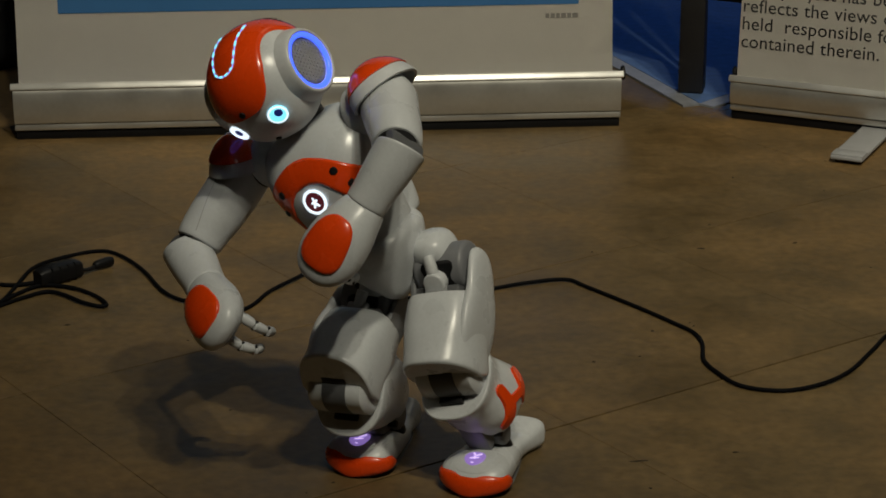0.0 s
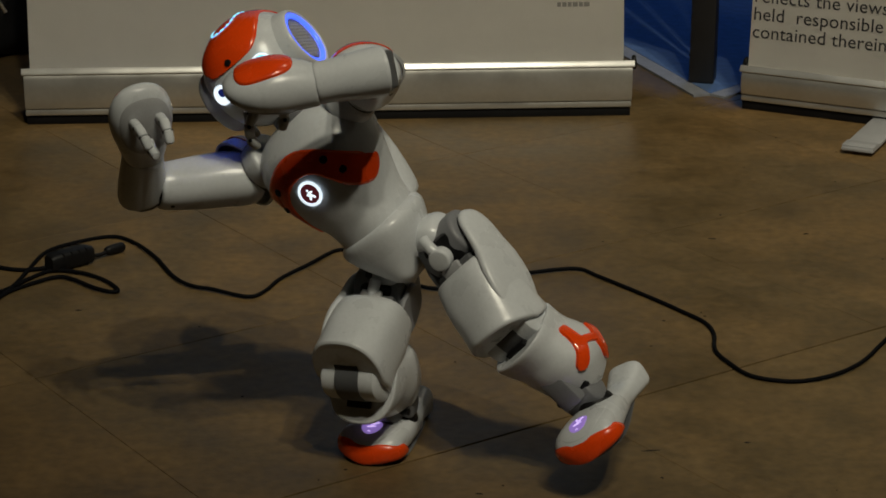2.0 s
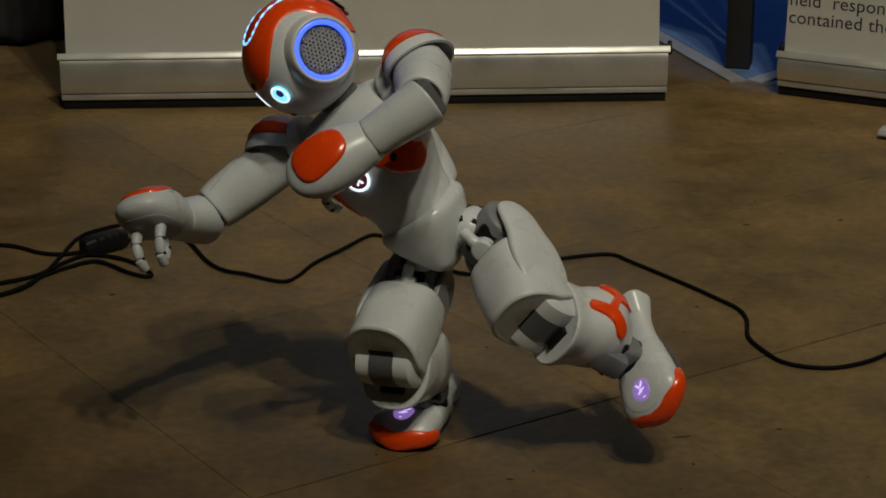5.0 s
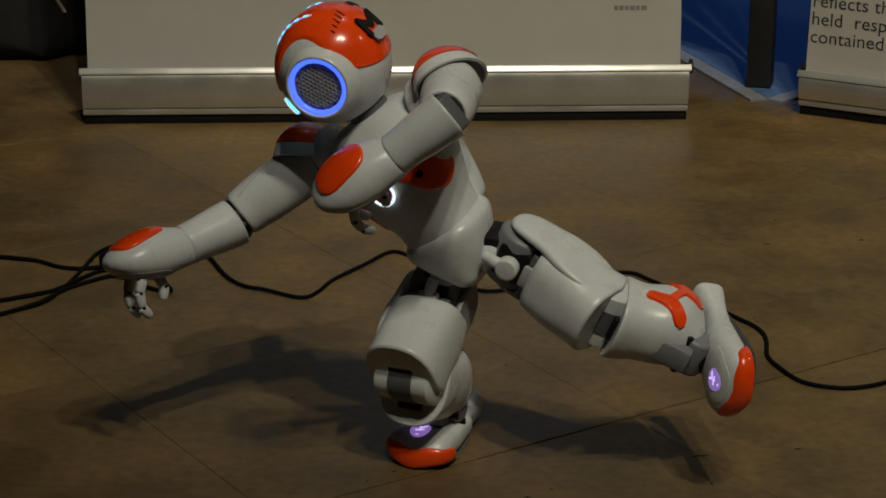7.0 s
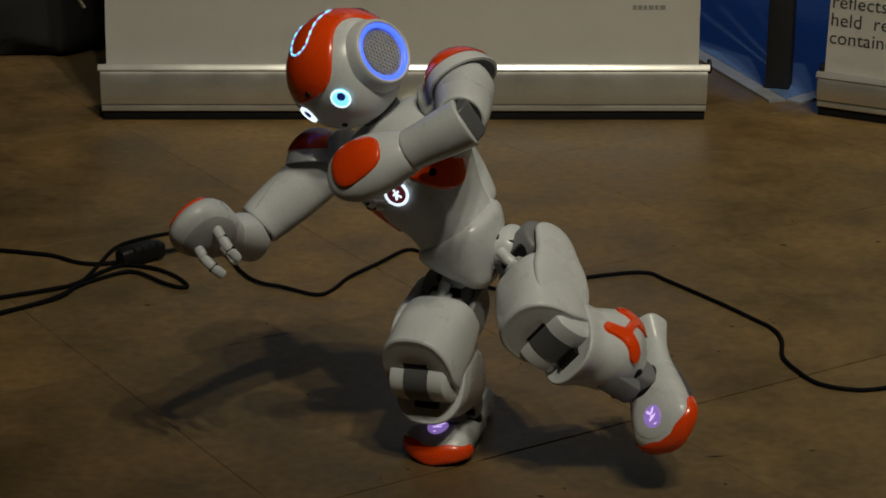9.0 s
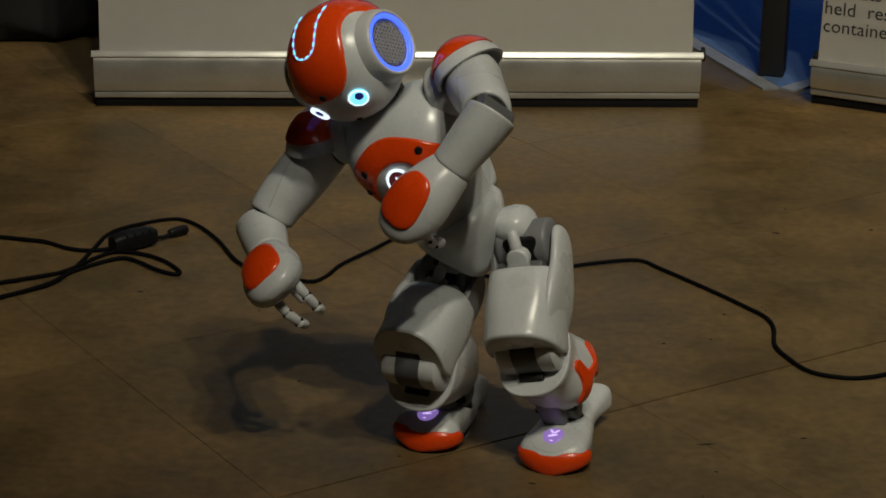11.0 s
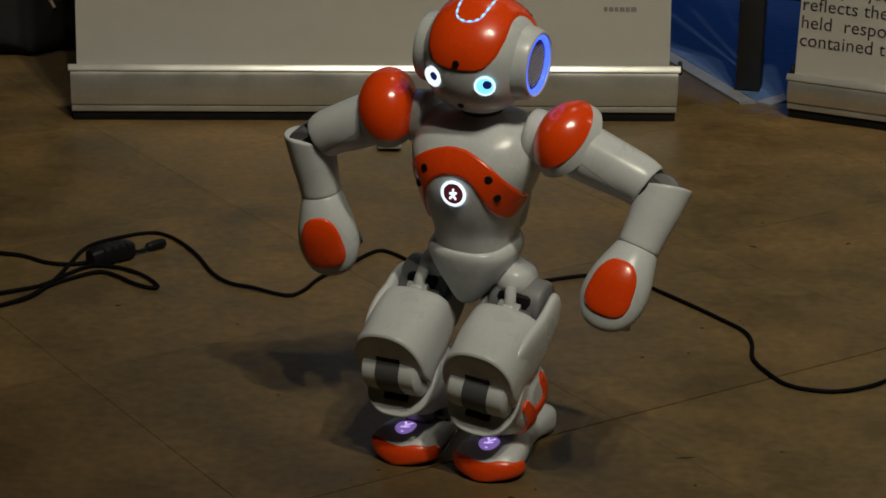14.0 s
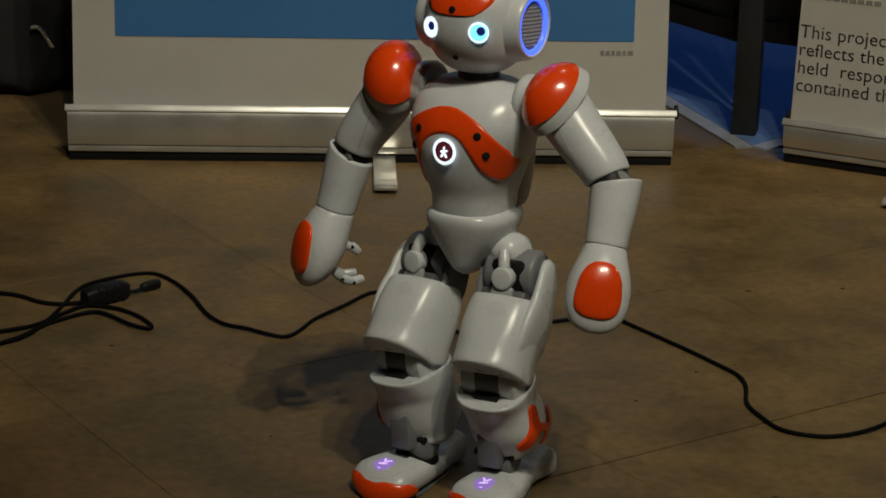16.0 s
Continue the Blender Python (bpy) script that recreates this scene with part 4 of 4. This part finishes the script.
    for yy in (-0.004, 0.004):
        part("screw", drum(0.0013, 0.001, pose(0.0185, yy, -0.1122), 0.0003, 10), LIGHT_GREY, thigh)
    skin = Skin(shin)
    m = facing((-0.0120, 0.044 * s, -0.0655), (0.12, 0.99 * s, 0.05)) @ pose(0, 0, 0, 0, 0, -20 * s) @ Matrix.Diagonal((1.42, 1.2, 1.2, 1))
    d = -1 if s > 0 else 1
    bm = ribbon(skin, m, [(-0.0165 * d, 0.017, 0.002), (-0.0155 * d, 0.014, 0.0052), (-0.0125 * d, 0.006, 0.0052), (-0.0105 * d, -0.001, 0.006), (-0.0125 * d, -0.008, 0.0055), (-0.0165 * d, -0.014, 0.0055), (-0.0175 * d, -0.0175, 0.002)], 0.0026, 5, 9)
    ribbon(skin, m, [(0.0150 * d, 0.0205, 0.002), (0.0145 * d, 0.017, 0.0055), (0.0125 * d, 0.008, 0.0060), (0.0115 * d, 0.0, 0.0066), (0.0130 * d, -0.008, 0.0062), (0.0155 * d, -0.016, 0.0060), (0.0165 * d, -0.020, 0.002)], 0.0026, 5, 9, bm)
    ribbon(skin, m, [(-0.012 * d, 0.0, 0.005), (-0.006 * d, 0.0005, 0.0044), (0.0, 0.001, 0.0042), (0.006 * d, 0.001, 0.0046), (0.013 * d, 0.0, 0.006)], 0.0026, 4, 9, bm)
    part("calf_badge", bm, ORANGE, shin, "raised orange H-shaped badge", 60)
    ank = part("ankle_fork", box((0.032, 0.026, 0.042), (0.013, 0, -0.082), 0.004), MID_GREY, shin, "grey ankle bracket in the shin slot")
    part("bolt", drum(0.0036, 0.044, facing((0.012, 0, -0.094), (0, 1, 0)), 0.0006, 16), BLACK, ank)
    side["shin"] = shin
    joint = part("ankle_joint", drum(0.0165, 0.040, facing((0, 0, 0), (0, 1, 0)), 0.004, 28), MID_GREY, robot, "grey ankle joint")
    part("boot", drum(0.022, 0.022, pose(-0.002, 0, -0.012), 0.004, 28, 0.017), BLACK, joint, "black ankle socket")
    side["ankle"] = joint
    # foot
    y = 0.005 * s
    foot = part("foot", loft([(-0.0805, y, -0.0285, 0.012, 0.011, 3), (-0.0798, y, -0.0285, 0.0180, 0.0150, 3.2), (-0.0765, y, -0.0282, 0.0210, 0.0168, 3.2), (-0.0680, y, -0.0300, 0.0200, 0.0152, 3.0), (-0.0500, y, -0.0330, 0.0180, 0.0118, 2.8), (-0.0260, y, -0.0310, 0.0235, 0.0140, 2.6), (0.0000, y, -0.0280, 0.0310, 0.0170, 2.6), (0.0260, y, -0.0275, 0.0375, 0.0175, 2.6), (0.0500, y, -0.0275, 0.0400, 0.0175, 2.7), (0.0625, y, -0.0295, 0.0375, 0.0155, 2.7), (0.0712, y, -0.0320, 0.0295, 0.0130, 2.6), (0.0768, y, -0.0335, 0.0190, 0.0100, 2.4), (0.0790, y, -0.0355, 0.008, 0.005, 2.2), (0.0793, y, -0.036, 0.002, 0.001, 2)], "x", 44, 5), WHITE, robot, "glossy white foot shell")
    for v in foot.data.vertices:
        v.co.z = max(v.co.z, -0.0445)
    slim(foot, y)
    skin = Skin(foot)
    part("toe_bumper", loft([(0.0330, y, -0.0385, 0.036, 0.003, 2.6), (0.0360, y, -0.0350, 0.0415, 0.0075, 2.6), (0.0480, y, -0.0318, 0.0440, 0.0118, 3.0), (0.0587, y, -0.0312, 0.0425, 0.0125, 3.0), (0.0687, y, -0.0315, 0.0358, 0.0125, 2.9), (0.0764, y, -0.0335, 0.0245, 0.0105, 2.5), (0.0806, y, -0.0365, 0.0125, 0.0070, 2.2), (0.0818, y, -0.0370, 0.003, 0.003, 2)], "x", 44, 5), ORANGE, foot, "glossy orange toe bumper")
    slim(foot.children[-1], y)
    m = facing((0.050, y, 0), (0.24, 0, 1), (1, 0, 0))
    part("instep_panel", panel(skin, facing((0.040, y, 0), (0.1, 0, 1), (1, 0, 0)), rounded(0.0255, 0.0285, 2.4), 0.0006, 44), WHITE, foot, "white instep panel")
    # the sign's soft halo on the instep, made as an emissive disc
    led = part("foot_light", panel(skin, m, rounded(0.0110, 0.0125, 2), 0.0009, 40), HALO_PURPLE, foot, "violet halo of the lit sign, made as a glowing disc")
    bm = bmesh.new()
    for u0, v0, u1, v1, w in ((0, 0.008, 0, 0.0095, 0.0030), (0, 0.004, 0, -0.001, 0.0030), (0, -0.001, -0.005, -0.009, 0.0022), (0, -0.001, 0.005, -0.009, 0.0022), (-0.006, 0.000, 0.006, 0.004, 0.0020)):
        ribbon(skin, m, [(u0, v0, w * 0.6), (u0 * 0.7 + u1 * 0.3, v0 * 0.7 + v1 * 0.3, w), (u0 * 0.3 + u1 * 0.7, v0 * 0.3 + v1 * 0.7, w), (u1, v1, w * 0.6)], 0.0012, 2, 5, bm)
    part("foot_sign", bm, LED_LILAC, led, "brighter glowing sign")
    part("sole", loft([(-0.0580, y, -0.0435, 0.012, 0.0014, 2.4), (-0.0400, y, -0.0437, 0.018, 0.0014, 2.6), (0.0200, y, -0.0437, 0.032, 0.0014, 2.6), (0.0480, y, -0.0437, 0.032, 0.0014, 2.6), (0.0640, y, -0.0437, 0.020, 0.0014, 2.4), (0.0690, y, -0.0437, 0.008, 0.0014, 2.2)], "x", 30, 4), GREY, foot, "grey sole")
    side["foot"] = foot
    return side


def build_robot():
    robot = thing("humanoid_robot", Matrix.Translation(BASE), "small white and orange humanoid robot moving on one leg", "robot")
    links = {"head": build_head(robot), "torso": build_torso(robot)}
    for s, k in ((1, "l_"), (-1, "r_")):
        for name, ob in {**build_arm(robot, s), **build_leg(robot, s)}.items():
            links[k + name] = ob
    return links


# ---- how the robot moves ----
JOINTS = ("fx", "fy", "fyaw", "rAR", "rAP", "rK", "rHP", "rHR", "hyp", "hy", "hp", "lSP", "lSR", "lEY", "lER", "lWY", "rSP", "rSR", "rEY", "rER", "rWY", "lHR", "lHP", "lK", "lAP", "lAR")
STANCES = []


def stance(t, *values):
    """The robot's stance: place and heading of its standing foot, then the joint angles in degrees."""
    STANCES.append((t, np.array(values)))


def turned(axis, degrees):
    return Matrix.Rotation(radians(degrees), 4, axis)


def moved(x, y, z):
    return Matrix.Translation((x, y, z))


def leg_chain(s, hyp, hr, hp, k, ap, ar):
    m = moved(0, 0.05 * s, -0.085) @ Matrix.Rotation(radians(hyp), 4, Vector((0, 1, -s)).normalized()) @ turned("X", hr)
    out = {"hip": m}
    m = out["thigh"] = m @ turned("Y", hp)
    m = out["shin"] = m @ moved(0, 0, -0.1) @ turned("Y", k)
    m = out["ankle"] = m @ moved(0, 0, -0.1029) @ turned("Y", ap)
    out["foot"] = m @ turned("X", ar)
    return out


def arm_chain(s, sp, sr, ey, er, wy):
    m = moved(0, 0.098 * s, 0.1) @ turned("Y", sp)
    out = {"shoulder": m}
    m = out["upper"] = m @ turned("Z", sr)
    m = out["fore"] = m @ moved(0.105, 0.015 * s, 0) @ turned("X", ey) @ turned("Z", er)
    out["hand"] = m @ moved(0.05595, 0, 0) @ turned("X", wy)
    return out


def body_at(values):
    """Every link's pose for one stance."""
    v = dict(zip(JOINTS, values))
    right = leg_chain(-1, v["hyp"], v["rHR"], v["rHP"], v["rK"], v["rAP"], v["rAR"])
    torso = moved(v["fx"], v["fy"], 0.04519) @ turned("Z", v["fyaw"]) @ right["foot"].inverted()
    out = {"torso": torso, "head": torso @ moved(0, 0, 0.1265) @ turned("Z", v["hy"]) @ turned("Y", v["hp"])}
    chains = (("r_", right), ("l_", leg_chain(1, v["hyp"], v["lHR"], v["lHP"], v["lK"], v["lAP"], v["lAR"])),
              ("r_", arm_chain(-1, v["rSP"], v["rSR"], v["rEY"], v["rER"], v["rWY"])), ("l_", arm_chain(1, v["lSP"], v["lSR"], v["lEY"], v["lER"], v["lWY"])))
    for k, chain in chains:
        for name, m in chain.items():
            out[k + name] = torso @ m
    return out


def stance_at(t):
    """A smooth curve through the stances."""
    ts = [a for a, _ in STANCES]
    i = max(0, min(len(ts) - 2, sum(a <= t for a in ts) - 1))

    def slope(k):
        if k in (0, len(ts) - 1):
            return np.zeros_like(STANCES[0][1])
        a = (STANCES[k][1] - STANCES[k - 1][1]) / (ts[k] - ts[k - 1])
        b = (STANCES[k + 1][1] - STANCES[k][1]) / (ts[k + 1] - ts[k])
        return np.where(a * b > 0, 2 * a * b / (a + b + np.where(a + b == 0, 1, 0)), 0)

    h = ts[i + 1] - ts[i]
    u = min(1.0, max(0.0, (t - ts[i]) / h))
    return ((2 * u ** 3 - 3 * u ** 2 + 1) * STANCES[i][1] + (u ** 3 - 2 * u ** 2 + u) * h * slope(i)
            + (-2 * u ** 3 + 3 * u ** 2) * STANCES[i + 1][1] + (u ** 3 - u ** 2) * h * slope(i + 1))


stance(0, -0.0012, 0.0012, -115.7, -4.3, -52.1, 103.2, -58.9, -25.6, -2.1, -5.7, 21.6, 21.8, 9.2, 15.3, -61.2, -46.4, 32.7, -32.5, -4.4, 61.5, 15.1, -16.5, -31.3, 54.3, -30.0, -13.7)
stance(0.5, -0.0019, -0.0005, -114.0, -5.1, -53.1, 108.0, -61.3, -25.6, -2.8, 3.0, 6.2, 12.5, 9.1, 6.1, -71.6, -47.8, 12.0, -34.5, 2.1, 71.3, 18.1, 5.7, -24.6, 30.8, -17.1, -15.0)
stance(1, -0.0015, -0.0008, -115.1, -4.4, -53.3, 108.5, -58.8, -29.3, -2.4, 7.0, -2.2, 2.1, 16.8, -5.8, -80.1, -41.9, -15.4, -31.2, 8.9, 74.3, 10.4, 6.8, -15.1, 16.8, -1.7, -15.3)
stance(1.5, -0.0002, -0.0004, -115.8, -3.9, -52.9, 107.5, -60.3, -32.8, -1.8, 12.7, -12.7, -6.6, 26.1, -23.2, -83.6, -30.6, -38.8, -26.8, 11.3, 74.7, 13.9, 7.3, -13.5, 13.3, -1.5, -15.4)
stance(2, -0.0012, 0.0002, -115.6, -4.7, -52.0, 103.9, -60.3, -34.2, -2.6, 11.3, -15.8, -7.2, 29.6, -24.5, -87.5, -29.0, -45.5, -28.3, 5.6, 81.7, 11.6, 7.4, -12.6, 13.0, 0.4, -14.5)
stance(2.5, -0.0018, 0.0005, -113.5, -6.7, -52.7, 108.0, -59.0, -34.0, -2.3, 10.3, -8.2, -3.6, 20.0, -23.7, -86.7, -31.8, -40.9, -32.5, 6.6, 82.5, 14.9, 4.7, -15.7, 25.1, 5.9, -13.5)
stance(3, -0.0028, 0.0011, -112.2, -8.3, -52.4, 106.4, -59.3, -32.0, -2.6, 7.3, -0.4, 3.1, 17.4, -20.4, -82.0, -34.6, -29.5, -37.4, 9.7, 85.8, 10.8, 4.4, -24.3, 43.3, 6.8, -12.2)
stance(3.5, -0.0027, 0.0019, -111.4, -8.4, -52.2, 105.9, -60.4, -29.5, -1.4, 1.4, 5.4, 10.9, 13.7, -19.8, -75.3, -35.2, -17.0, -40.5, 10.3, 87.4, 3.3, 3.7, -33.8, 66.1, 5.2, -7.7)
stance(4, -0.0016, 0.0013, -112.0, -6.3, -52.4, 108.2, -62.7, -30.4, -3.5, -5.1, 7.0, 10.1, 8.5, -14.0, -73.2, -39.8, -3.2, -42.5, 15.5, 87.6, -14.6, 7.2, -50.0, 81.0, 0.8, -11.6)
stance(6.5, -0.0024, -0.0038, -115.5, -1.1, -50.7, 98.4, -56.5, -29.2, -5.9, -87.6, 2.3, -0.3, 7.8, 7.2, -77.6, -31.0, 5.5, -51.5, 41.9, 17.4, -42.2, 31.1, -4.9, 11.7, 26.4, 7.6)
stance(7, -0.0018, -0.0035, -115.8, -0.5, -50.7, 99.1, -58.0, -30.7, -5.3, -85.6, 1.8, 0.1, 8.7, 5.4, -78.3, -27.4, 4.7, -48.4, 41.6, 27.3, -42.4, 33.3, -4.7, 9.8, 24.3, 5.9)
stance(7.5, -0.0014, -0.0023, -116.3, -0.4, -51.0, 99.9, -58.2, -30.9, -5.4, -75.4, 1.6, -0.1, 8.1, 4.8, -79.6, -27.8, 4.2, -50.8, 41.8, 20.2, -36.1, 29.1, -6.9, 16.4, 33.7, 5.2)
stance(8, -0.0005, -0.0013, -116.6, -1.1, -51.4, 102.1, -59.7, -30.5, -4.8, -57.6, 1.0, 0.8, 6.9, 2.4, -77.2, -28.3, 2.4, -50.2, 39.9, 26.7, -22.9, 25.4, -19.1, 31.2, 37.0, 3.5)
stance(8.5, 0.0004, -0.0005, -116.6, -2.7, -51.5, 102.0, -59.2, -27.4, -0.5, -40.0, 10.2, 5.0, 6.0, 0.8, -79.5, -30.9, 9.8, -49.3, 36.4, 50.4, -12.3, 27.0, -34.9, 52.9, 26.9, -0.9)
stance(9, -0.0005, 0.0009, -112.7, -4.5, -51.9, 107.3, -62.4, -28.7, -3.1, -18.0, 7.5, 7.0, 6.3, -3.8, -90.1, -37.5, 10.5, -42.2, 34.7, 66.1, -5.4, 16.0, -49.2, 71.5, 11.8, -6.3)
stance(11.5, -0.0011, 0.0015, -114.8, -0.7, -51.9, 102.8, -59.4, -27.9, -6.2, -8.9, 24.4, 15.6, 17.6, 18.4, -67.9, -34.9, 37.5, -41.7, 7.8, 70.0, -8.6, -20.3, -30.6, 57.8, -31.4, -9.5)
stance(12, -0.0011, 0.0020, -114.2, -1.4, -52.0, 103.6, -60.0, -25.6, -5.6, -6.8, 25.0, 31.2, 22.5, 13.2, -61.1, -27.1, 36.7, -33.6, -2.9, 47.8, -8.9, -20.5, -33.9, 63.0, -34.2, -7.7)
stance(12.5, -0.0010, 0.0018, -115.5, -3.2, -51.4, 101.4, -57.5, -11.4, -6.4, -6.5, 18.8, 48.6, 39.8, 0.6, -60.9, -9.4, 46.8, -29.3, 3.5, 48.0, 0.9, -12.3, -44.2, 80.5, -41.7, -3.7)
stance(13, -0.0017, 0.0016, -115.1, -1.8, -51.4, 106.3, -58.2, -1.8, -4.0, -1.2, 10.6, 69.5, 52.3, -14.4, -65.5, 1.6, 53.9, -38.8, 0.3, 63.4, -4.1, -7.3, -54.4, 101.5, -50.1, 3.1)
stance(13.5, -0.0011, 0.0022, -115.7, 0.2, -50.6, 105.3, -58.8, 1.7, -1.4, -1.1, 5.5, 80.4, 62.1, -22.9, -76.8, 8.0, 65.0, -46.0, 4.9, 77.1, -6.2, -5.6, -59.7, 107.1, -51.9, 7.2)
stance(14, -0.0012, 0.0023, -115.8, -0.6, -46.5, 96.3, -53.2, 3.4, -2.5, -0.8, 2.8, 78.3, 62.0, -23.4, -75.4, 6.7, 85.3, -51.9, -6.3, 64.4, -4.4, -4.8, -54.3, 99.1, -48.6, 7.2)
stance(14.5, 0.0022, 0.0006, -115.8, 0.4, -38.0, 79.6, -44.9, 0.7, -2.7, 1.3, 0.6, 77.9, 56.2, -19.3, -69.0, 4.3, 94.8, -44.9, -5.4, 42.9, 4.2, -5.9, -43.9, 80.2, -40.1, 6.5)
stance(15, -0.0009, -0.0024, -122.6, -3.1, -22.9, 63.8, -38.8, 2.7, -6.0, 2.8, -1.0, 80.1, 48.8, -20.3, -57.0, 1.7, 92.7, -41.8, 4.8, 38.4, 12.1, -4.3, -33.9, 64.5, -28.6, 3.8)
stance(15.5, -0.0052, 0.0025, -124.3, -4.4, -9.9, 42.5, -28.2, 3.2, -7.8, 3.3, -2.5, 80.5, 42.2, -28.5, -48.3, 1.9, 92.3, -33.8, 12.3, 24.8, 17.3, -2.0, -24.6, 43.8, -14.9, 1.1)
stance(16, -0.0087, 0.0090, -128.3, -6.1, 1.2, 26.2, -18.9, 4.1, -10.2, 1.1, -5.0, 82.1, 33.9, -31.5, -33.8, -2.8, 82.2, -22.5, 15.3, 11.7, 18.5, -0.1, -16.2, 30.2, -5.6, -0.6)

build_hall()
build_white_banner()
build_text_banner()
build_back()
build_cables()
build_specks()
LINKS = build_robot()


def motions():
    poses = [(k / 10, body_at(stance_at(k / 10))) for k in range(161)]
    for name, ob in LINKS.items():
        walk(ob, [(t, body[name]) for t, body in poses])


motions()
